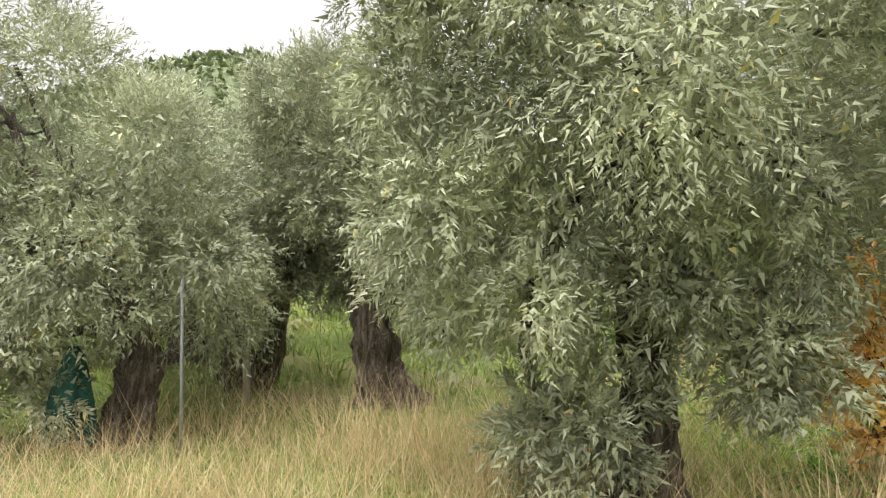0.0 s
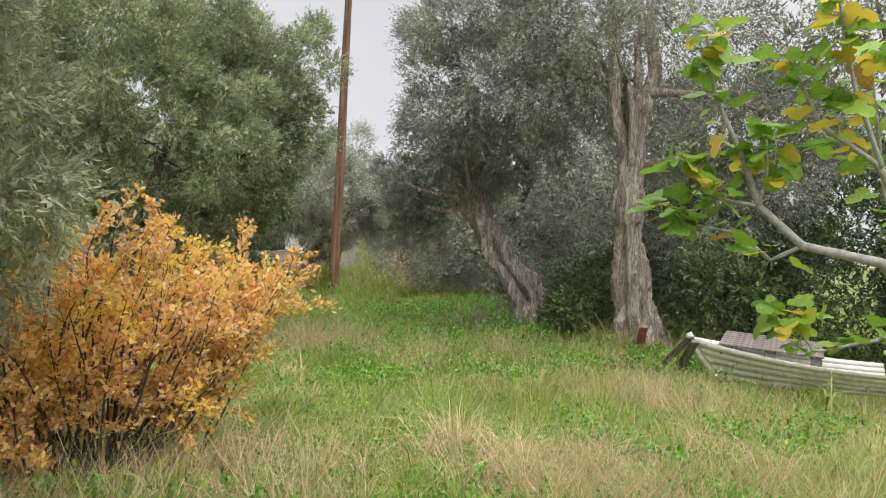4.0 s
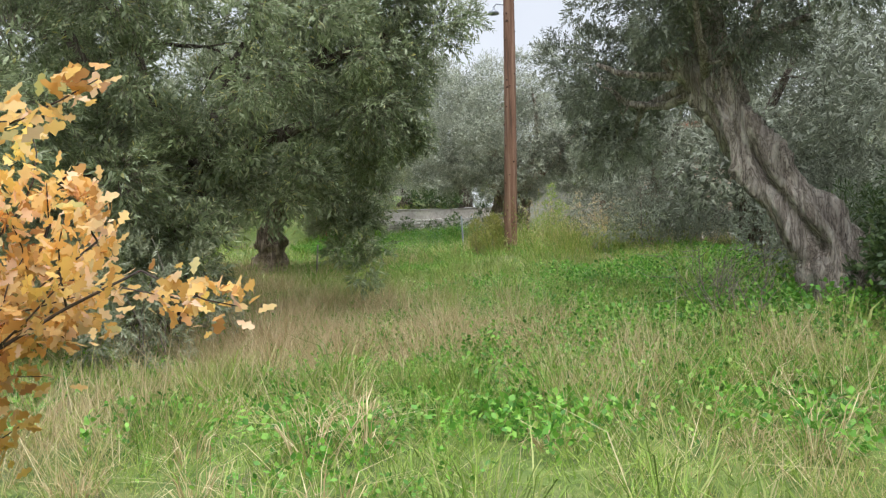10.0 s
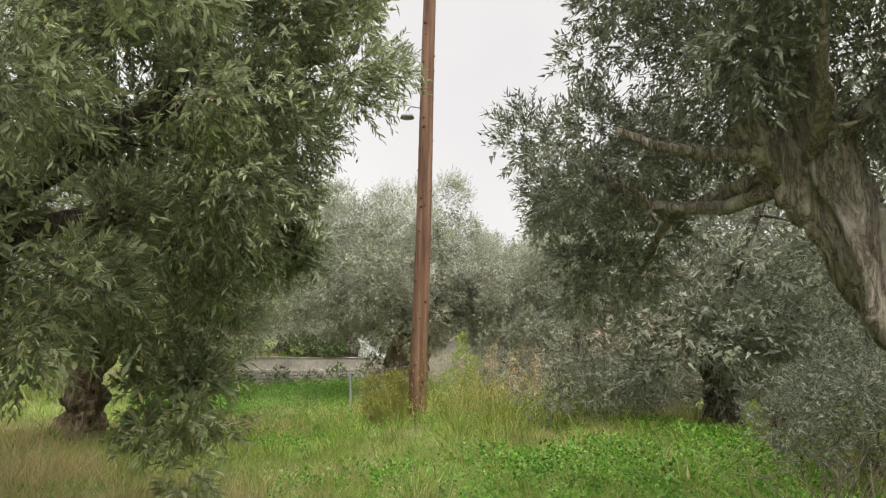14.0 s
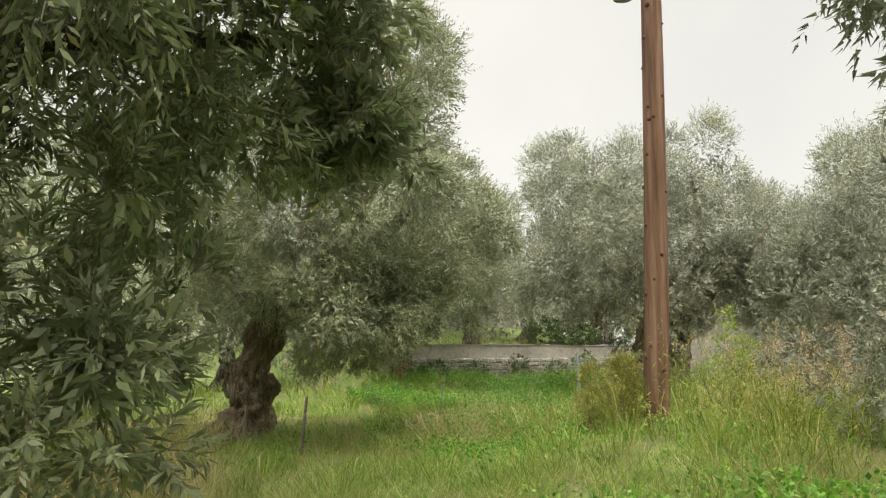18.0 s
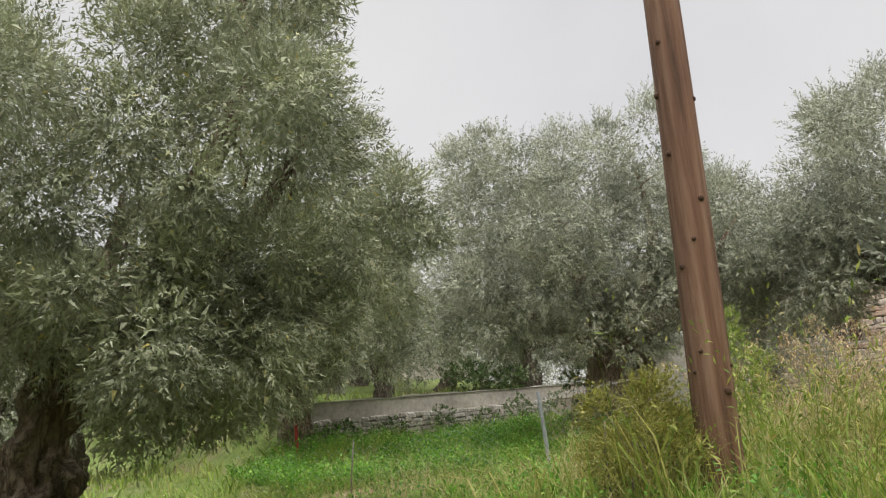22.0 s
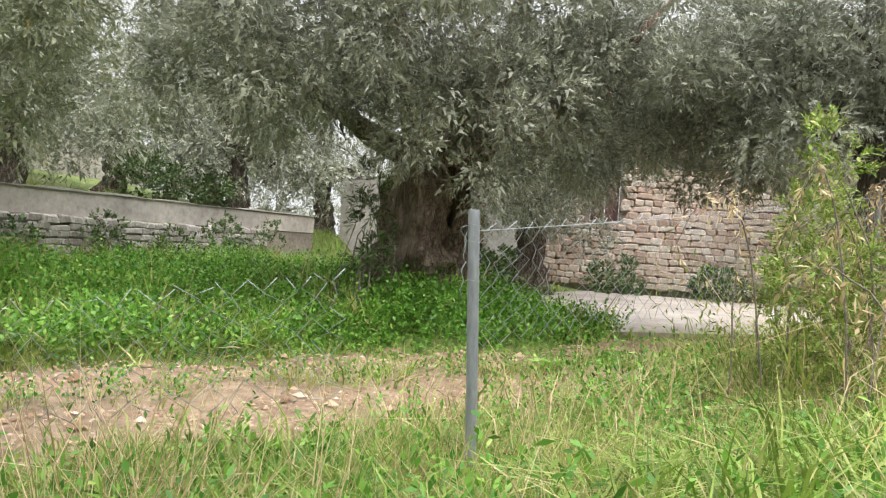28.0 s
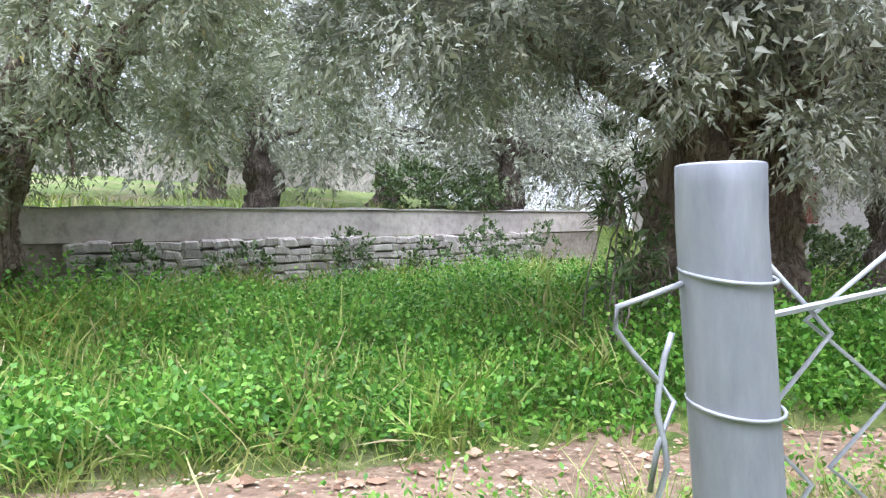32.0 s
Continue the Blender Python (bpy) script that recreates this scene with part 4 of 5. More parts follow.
OUTWARD = -INWARD
part_mesh("plaster_patch", block("plaster_patch", along_house(0.0) + 0.06 * OUTWARD, along_house(1.9) + 0.06 * OUTWARD, 0.6, 2.9, 0.055, PLASTER), wall_2, "patch of old whitewash")
hatch = thing("window_2", float(along_house(0.7)[0]), float(along_house(0.7)[1]), 1.6, "narrow rusty red shutter in a whitewashed wall", "window", "", "structure")
part_mesh("shutter", in_thing(hatch, block("shutter", along_house(0.53) + 0.1 * OUTWARD, along_house(0.87) + 0.1 * OUTWARD, 1.55, 2.6, 0.035, RUST)), hatch)
part_mesh("sill", in_thing(hatch, block("sill", along_house(0.45) + 0.16 * OUTWARD, along_house(0.95) + 0.16 * OUTWARD, 1.5, 1.546, 0.098, CONCRETE)), hatch)

# concrete pad
pv = [(23.9, 21.55), (25.2, 20.6), (26.4, 19.8), (30.0, 19.3), (35.5, 20.5), (33.6, 25.3), (30.0, 25.2), (27.0, 24.25), (25.2, 22.9)]
bm = bmesh.new()
top = [bm.verts.new((x, y, 0.49)) for x, y in pv]
bot = [bm.verts.new((x, y, 0.3)) for x, y in pv]
bm.faces.new(top)
for i in range(len(pv)):
    bm.faces.new((top[i - 1], bot[i - 1], bot[i], top[i]))
pad_me = bpy.data.meshes.new("pavement_1")
bm.to_mesh(pad_me)
bm.free()
PAD = rough_surface("pale_concrete", (0.3, 0.26, 0.21), (0.44, 0.385, 0.325), (0.56, 0.5, 0.43), 3, 0.9, (1, 1, 1), 0.3, 0.35, 0.01)
pad_me.materials.append(PAD)
tagged(new("pavement_1", pad_me), "pale concrete slab beyond the dirt track", "pavement", "", "structure")


# dirt track with pebbles and leaf litter
def track_sheet():
    xs, k = np.arange(9.5, 27.5, 0.2), np.linspace(-1.25, 1.05, 14)
    X, K = np.meshgrid(xs, k, indexing="ij")
    wob = 0.12 * np.sin(X * 1.9) + 0.08 * np.sin(X * 4.3 + 1)
    Y = track_line(X) + K + wob * np.abs(K)
    hump = 0.05 * np.exp(-((K + 0.1) / 0.3) ** 2)
    Z = ground_z(X, Y) + 0.03 + hump - 0.06 * np.clip(np.abs(K + 0.1) - 0.95, 0, 1)
    v = np.stack([X.ravel(), Y.ravel(), Z.ravel()], 1)
    i = np.arange(X.size).reshape(X.shape)
    f = np.stack([i[:-1, :-1].ravel(), i[1:, :-1].ravel(), i[1:, 1:].ravel(), i[:-1, 1:].ravel()], 1)
    tagged(new("road", mesh_of("road", v, f, DIRT, True)), "reddish dirt track with two wheel ruts", "road", "", "structure")


track_sheet()


def litter(seed, n, size, mat, name, label):
    rng = np.random.RandomState(seed)
    x = 15.5 + 9.5 * rng.rand(n)
    y = track_line(x) - 1.2 + 2.2 * rng.rand(n)
    z = ground_z(x, y) + 0.05
    a = rng.rand(n) * 6.28
    s = size * (0.4 + rng.rand(n) ** 2 * 1.4)
    ca, sa = np.cos(a), np.sin(a)
    rows = []
    for px, py, pz in ((-1, -0.5, 0), (0.6, -0.8, 0), (1, 0.4, 0), (-0.4, 0.8, 0), (0, 0, 0.55)):
        rows.append(np.stack([x + s * (px * ca - py * sa), y + s * (px * sa + py * ca), z + s * pz * (0.4 + rng.rand(n)) - 0.004], 1))
    v = np.stack(rows, 1).reshape(-1, 3)
    b = np.arange(n)[:, None] * 5
    f = np.concatenate([b + np.array(q) for q in ((0, 1, 4), (1, 2, 4), (2, 3, 4), (3, 0, 4))])
    tagged(new(name, mesh_of(name, v, f, mat)), label, "litter", "", "stuff")


PEBBLE = leafy("pebble_and_leaf_litter", [(0.0, (0.16, 0.085, 0.045)), (0.5, (0.42, 0.27, 0.165)), (0.85, (0.55, 0.4, 0.27)), (1.0, (0.66, 0.56, 0.44))], 0.9, 0.02)
litter(3, 12000, 0.011, PEBBLE, "pebbles", "pebbles and fallen leaves scattered on the dirt track")
litter(4, 260, 0.034, PEBBLE, "stones", "flat pale stones along the dirt track")


# ---- autumn bush ----
def lobed(count, rng, base, out, size, spread):
    """Lobed leaves, each one flat face with a bent outline."""
    half = np.array([(0.26, 0.2), (0.38, 0.11), (0.58, 0.33), (0.7, 0.16), (0.9, 0.16)])
    tpl = np.array([(0, 0.0)] + [tuple(q) for q in half] + [(1.0, 0.0)] + [(q[0], -q[1]) for q in half[::-1]])
    d = out + spread * rng.randn(count, 3)
    d /= np.linalg.norm(d, axis=1)[:, None]
    w = np.cross(d, rng.randn(count, 3))
    w /= np.linalg.norm(w, axis=1)[:, None]
    up = np.cross(d, w)
    s = size * (0.55 + 0.8 * rng.rand(count))
    cup = 0.25 * rng.randn(count)
    t = tpl[None]
    v = base[:, None, :] + s[:, None, None] * (t[..., :1] * d[:, None, :] + t[..., 1:] * w[:, None, :] + (np.abs(t[..., 1:]) - 0.5 * t[..., :1] ** 2) * cup[:, None, None] * up[:, None, :])
    return v.reshape(-1, 3), len(tpl)


def autumn_bush(x, y, seed):
    """Many thin stems from one stool, bare below, leafy above; two humps with a dip between them."""
    rng = np.random.RandomState(seed)
    z = gz(x, y)
    t = thing("oak_bush", x, y, z, "golden autumn oak bush with many thin dark stems", "bush")
    bases, outs = [], []

    def top(px):
        return np.interp(px, (-1.5, -1.0, -0.4, 0.0, 0.35, 0.6, 0.95, 1.2, 1.5, 1.75), (0.95, 1.45, 1.85, 2.0, 1.82, 1.62, 1.94, 1.78, 1.5, 1.05))

    for i in range(84):
        px = -1.42 + 3.02 * (i + rng.rand()) / 84
        deep = 0.78 * math.sqrt(max(0.05, 1 - (px / 1.85) ** 2))
        py = deep * (2 * rng.rand() - 1)
        edge = (py / 0.8) ** 2
        tip = np.array([px, max(py, -0.62), top(px) * (1 - 0.3 * edge) * (0.62 + 0.36 * rng.rand() ** 0.6) - 0.05])
        foot = np.array([-0.2 + 0.42 * px * rng.rand() + 0.12 * rng.randn(), 0.3 * py + 0.08 * rng.randn(), -0.03])
        n = 12
        line = bend(foot, tip, n, 0.05, rng)
        line[:, 2] += 0.08 * np.sin(np.linspace(0, np.pi, n))
        pieces = [tube(line, np.linspace(0.012, 0.003, n), 5, i, 0.05)]
        way = unit(tip - foot)
        for j in range(9):
            k = 3 + rng.randint(9)
            s0 = line[min(k, n - 1)]
            dr = unit(way * 0.6 + rng.randn(3) * 0.5)
            e = s0 + dr * (0.14 + 0.22 * rng.rand())
            e[2] = min(e[2], top(e[0]) + 0.04)
            tw = bend(s0, e, 4, 0.06, rng)
            pieces.append(tube(tw, np.linspace(0.0032, 0.0013, 4), 3, j))
            m = 46
            q = rng.rand(m)[:, None] ** 0.6
            bases.append(s0 + (e - s0) * q + 0.022 * rng.randn(m, 3))
            outs.append(np.tile(dr, (m, 1)))
        m = 24
        q = 0.5 + 0.5 * rng.rand(m)
        pts = np.stack([np.interp(q * (n - 1), np.arange(n), line[:, c]) for c in range(3)], 1)
        bases.append(pts + 0.02 * rng.randn(m, 3))
        outs.append(np.tile(way, (m, 1)))
        v, f = merged(pieces)
        part_mesh("stem", mesh_of("stem", v, f, STEM, True), t)
    base, out = np.concatenate(bases), np.concatenate(outs)
    v, k = lobed(len(base), rng, base, out, 0.043, 0.85)
    ob = part_mesh("foliage", mesh_of("foliage", v, np.arange(len(v)).reshape(-1, k), YELLOW), t, "dense yellow and orange lobed leaves")
    tagged(ob, kind="stuff")
    return t


autumn_bush(5.1, 5.65, 37)


# ---- fig tree leaning in over the walk ----
def fig_leaf_mesh(seed):
    rng = np.random.RandomState(seed)
    pts = []
    for k in range(29):
        a = -2.5 + 5.0 * k / 28
        r = 0.42 + 0.58 * abs(math.cos(a * 1.42)) ** 0.9 * (1 - 0.22 * abs(a) / 2.5)
        pts.append((0.32 + 0.62 * r * math.cos(a), 0.62 * r * math.sin(a)))
    pts = [(0.0, 0.0)] + pts
    v = [(px, py, 0.18 * abs(py) - 0.22 * px * px + 0.015 * rng.randn()) for px, py in pts]
    v.append((0.36, 0, -0.02))
    c = len(v) - 1
    f = [(c, i, (i + 1) % c) for i in range(c)]
    pv, pf = tube([(-0.45, 0, 0.05), (-0.2, 0, 0.05), (0.02, 0, 0.0)], [0.016, 0.014, 0.012], 5, 1)
    o = len(v)
    v += [tuple(q) for q in pv]
    f += [tuple(i + o for i in q) for q in pf]
    return mesh_of("leaf", v, f, FIG, True)


def fig_tree():
    x, y = 8.4, 0.55
    z = gz(x, y)
    t = thing("fig_tree", x, y, z, "young fig tree with pale grey branches and big yellow-green leaves", "tree")
    rng = np.random.RandomState(8)
    o = np.array([x, y, z])
    crotch, node, arm, side = (7.29, 1.07, 1.67), (6.55, 1.78, 2.27), (6.61, 1.57, 2.06), (6.66, 1.22, 2.46)
    lines = [([(8.4, 0.55, z), (8.1, 0.7, 0.95), crotch, (6.68, 1.21, 1.98)], 0.05, 0.034), ([(6.68, 1.21, 1.98), arm, node], 0.034, 0.026),
             ([node, (6.49, 1.86, 2.55), (6.40, 1.98, 2.86), (6.32, 2.00, 3.18)], 0.024, 0.01), ([node, (6.49, 1.94, 2.30), (6.45, 2.06, 2.35), (6.40, 2.15, 2.51)], 0.015, 0.009),
             ([node, (6.54, 1.74, 2.45), (6.52, 1.74, 2.62)], 0.013, 0.009), ([arm, (6.58, 1.72, 1.98), (6.53, 1.87, 2.12), (6.44, 2.13, 2.17), (6.40, 2.22, 2.26)], 0.016, 0.007),
             ([crotch, side, (6.58, 1.49, 2.68), (6.47, 1.63, 3.04)], 0.026, 0.011), ([side, (6.58, 1.34, 2.88), (6.47, 1.39, 3.27)], 0.018, 0.01),
             ([crotch, (6.67, 1.20, 1.60), (6.60, 1.50, 1.51), (6.59, 1.62, 1.70)], 0.014, 0.007), ([crotch, (7.05, 1.27, 2.36), (6.93, 1.33, 3.07)], 0.02, 0.01)]
    meshes = [fig_leaf_mesh(i) for i in range(3)]
    for i, (pts, r0, r1) in enumerate(lines):
        p = np.array([np.array(q) for q in pts], float) - o
        s = np.linspace(0, len(p) - 1, 5 * len(p))
        q = np.stack([np.interp(s, np.arange(len(p)), p[:, c]) for c in range(3)], 1)
        v, f = tube(q, 0.75 * np.linspace(r0, r1, len(q)) * (1 + 0.06 * np.sin(np.arange(len(q)) * 2.1)), 9, i, 0.04)
        part_mesh("branch" if i else "trunk", mesh_of("branch", v, f, FIG_BARK, True), t)
        if i < 2:
            continue
        for j in range(32):
            k = q[-1 - int(rng.rand() ** 1.8 * len(q) * 0.7)] + 0.035 * rng.randn(3)
            a = rng.rand() * 6.283
            size = 0.085 + 0.075 * rng.rand()
            leaf = new("leaf", meshes[j % 3])
            leaf.parent = t
            m = pose(0, 0, 0, 20 * rng.randn(), 0, math.degrees(a)) @ pose(0, 0, 0, 0, -12 + 28 * rng.randn(), 0)
            leaf.matrix_local = Matrix.Translation(Vector(k)) @ m @ Matrix.Translation((0.45 * size, 0, 0)) @ Matrix.Scale(size, 4)
    return t


fig_tree()


# ---- old rowing boat with a pallet on it, beside the lopped olive ----
def boat():
    x, y = 12.15, 3.45
    z = gz(x, y)
    t = thing("rowing_boat", x, y, z, "old white clinker rowing boat lying in the grass", "boat")
    a, b = np.array([-0.35, 0.65]), np.array([0.38, -1.45])
    u = (b - a) / np.linalg.norm(b - a)
    nrm = np.array([-u[1], u[0]])
    L = np.linalg.norm(b - a)
    n, levels = 22, 5

    def rim(s, lev):
        w = 0.62 * math.sin(min(1, s * 1.25 + 0.02) * math.pi / 2) ** 0.7 * (0.55 + 0.45 * lev)
        c = a + u * (s * L + (1 - lev) * 0.35 * (1 - s))
        h = 0.02 + lev * (0.31 + 0.2 * (1 - s) ** 2 - 0.04 * s)
        return c, w, h

    for side in (-1, 1):
        for k in range(levels):
            v, f = [], []
            for i in range(n):
                s = i / (n - 1)
                for lev, proud in ((k / levels, 0.012), ((k + 1.06) / levels, 0.0)):
                    c, w, h = rim(s, min(lev, 1.0))
                    p = c + nrm * side * (w + proud)
                    q = c + nrm * side * (w - 0.03)
                    v += [(p[0], p[1], h), (q[0], q[1], h)]
            for i in range(n - 1):
                o = i * 4
                f += [(o, o + 4, o + 6, o + 2), (o + 1, o + 3, o + 7, o + 5), (o + 2, o + 6, o + 7, o + 3), (o, o + 1, o + 5, o + 4)]
            part_mesh("strake", mesh_of("strake", v, f, WHITE_PAINT, True), t)
    v, f = tube([(a[0] + u[0] * 0.34, a[1] + u[1] * 0.34, 0.02), (a[0] + u[0] * 0.1, a[1] + u[1] * 0.1, 0.3), (a[0] - u[0] * 0.05, a[1] - u[1] * 0.05, 0.58)], [0.05, 0.045, 0.04], 8, 1)
    part_mesh("stem_post", mesh_of("stem_post", v, f, WHITE_PAINT, True), t)
    return t


boat()


def box_mesh(name, lx, ly, lz, mat, bevel=0.006):
    bm = bmesh.new()
    bmesh.ops.create_cube(bm, size=1.0)
    for q in bm.verts:
        q.co = Vector((q.co.x * lx, q.co.y * ly, q.co.z * lz))
    bmesh.ops.bevel(bm, geom=bm.edges[:], offset=bevel, segments=1, affect="EDGES")
    me = bpy.data.meshes.new(name)
    bm.to_mesh(me)
    bm.free()
    me.materials.append(mat)
    return me


def pallet():
    t = thing("pallet", 12.3, 3.3, gz(12.15, 3.45) + 0.36, "weathered grey wooden pallet lying across a boat", "pallet")
    board, bearer, cube = box_mesh("board", 0.12, 1.15, 0.022, GREY_WOOD), box_mesh("bearer", 1.0, 0.1, 0.022, GREY_WOOD), box_mesh("block", 0.1, 0.12, 0.09, GREY_WOOD)
    m = pose(0, 0, 0, 4, -4, 14)
    for i in range(7):
        part_mesh("board", board, t).matrix_local = m @ Matrix.Translation((-0.45 + 0.15 * i, 0, 0.13))
    for j in (-0.5, 0, 0.5):
        part_mesh("bearer", bearer, t).matrix_local = m @ Matrix.Translation((0, j, 0.108))
        for i in (-0.44, 0, 0.44):
            part_mesh("block", cube, t).matrix_local = m @ Matrix.Translation((i, j, 0.05))


pallet()


def loose_board(x, y, rz, tilt, size, mat, name, label, z=0.25):
    ob = new(name, box_mesh(name, *size, mat))
    ob.matrix_world = pose(x, y, gz(x, y) + z, 0, tilt, rz)
    tagged(ob, label, "board")


loose_board(11.75, 4.35, 60, 38, (0.9, 0.13, 0.025), GREY_WOOD, "board", "grey weathered board leaning beside the boat")
loose_board(11.85, 4.2, 40, 34, (0.8, 0.12, 0.025), GREY_WOOD, "board", "grey weathered board leaning beside the boat")
loose_board(12.3, 5.0, 70, 75, (0.24, 0.16, 0.015), RUST, "sheet_metal", "rusty red sheet metal against the trunk", 0.3)


# ---- small things at the first trees ----
def white_post():
    x, y = -0.57, 8.5
    t = thing("stake", x, y, gz(x, y), "square pale concrete stake at the foot of an olive", "stake")
    me = box_mesh("shaft", 0.07, 0.07, 1.5, CONCRETE, 0.008)
    part_mesh("shaft", me, t).matrix_local = pose(0, 0, 0.6, 0, 1, 10)


def thin_rod(x, y, h, lean, label, r=0.014, mat=None):
    t = thing("rod", x, y, gz(x, y) - 0.1, label, "rod")
    v, f = tube([(0, 0, 0), (lean * 0.4, 0, h * 0.5), (lean, 0, h)], [r, r, r * 0.9], 8, 1)
    part_mesh("shaft", mesh_of("shaft", v, f, mat or STEEL, True), t)


def hanging_net():
    x, y = -1.32, 6.55
    t = thing("net", x, y, gz(x, y), "bundle of dark green olive netting hung on a branch", "net")
    n, m = 16, 22
    v, f = [], []
    for i in range(n):
        s = i / (n - 1)
        for j in range(m):
            a = 2 * math.pi * j / m
            r = (0.03 + 0.16 * s ** 0.7) * (1 + 0.22 * math.sin(5 * a + 3 * s) + 0.12 * math.sin(9 * a))
            v.append((r * math.cos(a), r * 0.7 * math.sin(a), 0.78 - 0.7 * s + 0.03 * math.sin(4 * a) * s))
    for i in range(n - 1):
        for j in range(m):
            k = (j + 1) % m
            f.append((i * m + j, i * m + k, (i + 1) * m + k, (i + 1) * m + j))
    f += [tuple(range(m)), tuple(reversed(range((n - 1) * m, n * m)))]
    part_mesh("folds", mesh_of("folds", v, f, NET, True), t)


white_post()
thin_rod(-0.48, 6.56, 1.5, 0.0, "thin grey metal rod standing in the grass")
hanging_net()
thin_rod(13.3, 18.0, 0.75, 0.05, "short weathered stake in the grass", 0.02, GREY_WOOD)
thin_rod(16.6, 21.4, 0.9, 0.1, "thin leaning wooden stake by the track", 0.01, GREY_WOOD)
loose_board(17.78, 26.2, 80, 84, (0.75, 0.06, 0.02), RED, "red_strip", "narrow red-painted strip leaning on a trunk", 0.35)


# ---- shrubs ----
def shrub(x, y, lobes, seed, name, label, mat, twigs, per, leaf, wide, length=0.22, droop=0.0, stems=10, core_n=200):
    z = gz(x, y)
    t = thing(name, x, y, z, label, "shrub")
    rng = np.random.RandomState(seed)
    for i in range(stems):
        lo = lobes[i % len(lobes)]
        e = np.array(lo[:3]) + rng.randn(3) * np.array(lo[3:]) * 0.5
        e[2] = max(e[2], 0.15)
        v, f = tube(bend((0.1 * rng.randn(), 0.1 * rng.randn(), -0.05), e, 7, 0.1, rng), np.linspace(0.012, 0.003, 7), 5, i)
        part_mesh("stem", mesh_of("stem", v, f, TWIG, True), t)
    part_mesh("foliage", crown_mesh("foliage", seed, lobes, twigs, per, leaf, wide, length, droop, mat, leaf * 1.3, core_n), t)


shrub(16.17, 15.93, [(0, 0, 0.26, 0.36, 0.36, 0.28), (0.05, 0.1, 0.52, 0.22, 0.22, 0.22)], 41, "yellow_shrub", "feathery yellow-green shrub beside the utility pole", YELLOW_SHRUB, 1500, 12, 0.032, 0.007)
shrub(8.2, 11.3, [(0, 0, 0.6, 0.8, 0.6, 0.6), (-0.6, 0.3, 0.9, 0.6, 0.5, 0.6)], 42, "olive_suckers", "thicket of olive suckers at the foot of a tree", OLIVE, 1200, 13, 0.055, 0.012)
shrub(12.9, 6.5, [(0, 0, 0.3, 0.32, 0.3, 0.3), (0.2, 0.1, 0.5, 0.25, 0.25, 0.25)], 43, "ivy_shrub", "dark green shrub below the leaning trunk", SHRUB, 500, 10, 0.05, 0.026)
shrub(13.6, 6.6, [(0, 0, 0.4, 0.9, 0.7, 0.45), (0.8, 0, 0.6, 0.7, 0.6, 0.6)], 44, "bramble", "tangled dark bramble between two trunks", SHRUB, 900, 10, 0.06, 0.035)
shrub(14.2, 3.9, [(0, 0, 0.9, 1.3, 1.2, 1.0), (1.2, 1.2, 1.4, 1.2, 1.2, 1.3), (0.3, -1.4, 1.4, 1.0, 1.0, 1.3)], 45, "undergrowth_shrub", "dense dark undergrowth behind the boat", SHRUB, 2600, 12, 0.075, 0.03)
shrub(20.1, 18.2, [(0, 0, 0.7, 0.32, 0.28, 0.6), (0.05, 0, 1.3, 0.14, 0.14, 0.4), (0.4, 0.1, 0.8, 0.2, 0.2, 0.5)], 46, "weed_shrub", "tall leafy green weed in the fence", GRASS, 800, 9, 0.04, 0.013)
for i, (sx, sy, sh) in enumerate(((18.4, 13.7, 1.25), (17.8, 9.6, 0.8), (20.6, 14.6, 0.7), (22.6, 15.4, 0.8), (18.6, 7.6, 0.9), (15.9, 7.2, 0.8), (25.2, 15.8, 0.8))):
    shrub(sx, sy, [(0, 0, 0.6 * sh, 1.1, 0.9, 0.65 * sh), (0.6, 0.4, 1.1 * sh, 0.8, 0.8, 0.8 * sh), (-0.8, 0.3, 0.9 * sh, 0.8, 0.7, 0.8 * sh)], 80 + i, "thicket", "dense dark olive scrub between the olive trunks", SHRUB if i in (4, 5) else OLIVE_DARK, 1100, 12, 0.06, 0.015, stems=7, core_n=900)
shrub(25.6, 31.2, [(0, 0, 0.6, 1.1, 0.9, 0.6)], 49, "terrace_shrub", "dark rounded shrub on the terrace behind the wall", SHRUB, 500, 9, 0.09, 0.045, core_n=300)
for i, (sx, sy, sz) in enumerate(((20.6, 27.85, 0.35), (22.3, 28.3, 0.5), (23.6, 28.5, 0.4), (24.6, 28.4, 0.7), (26.0, 28.9, 0.5), (19.3, 27.5, 0.4))):
    shrub(sx, sy, [(0, 0, sz, 0.35, 0.2, 0.3)], 50 + i, "wall_weed", "leafy weed growing against the boundary wall", SHRUB, 90, 8, 0.06, 0.035, stems=4, core_n=40)
for i, (sx, sy) in enumerate(((32.6, 27.0), (33.9, 24.6), (34.6, 22.3), (29.5, 26.3), (36.2, 19.6), (36.6, 18.0))):
    shrub(sx, sy, [(0, 0, 0.35, 0.8, 0.6, 0.4)], 60 + i, "garden_shrub", "low green shrub along the stone house", SHRUB, 260, 8, 0.09, 0.05, stems=4, core_n=80)


shrub(21.35, 22.45, [(0, 0, 0.8, 0.16, 0.16, 0.7), (0.25, 0.1, 0.7, 0.12, 0.12, 0.6)], 91, "cane_clump", "clump of thin dark green canes beside a trunk", SHRUB, 110, 9, 0.09, 0.014, stems=12, core_n=20)


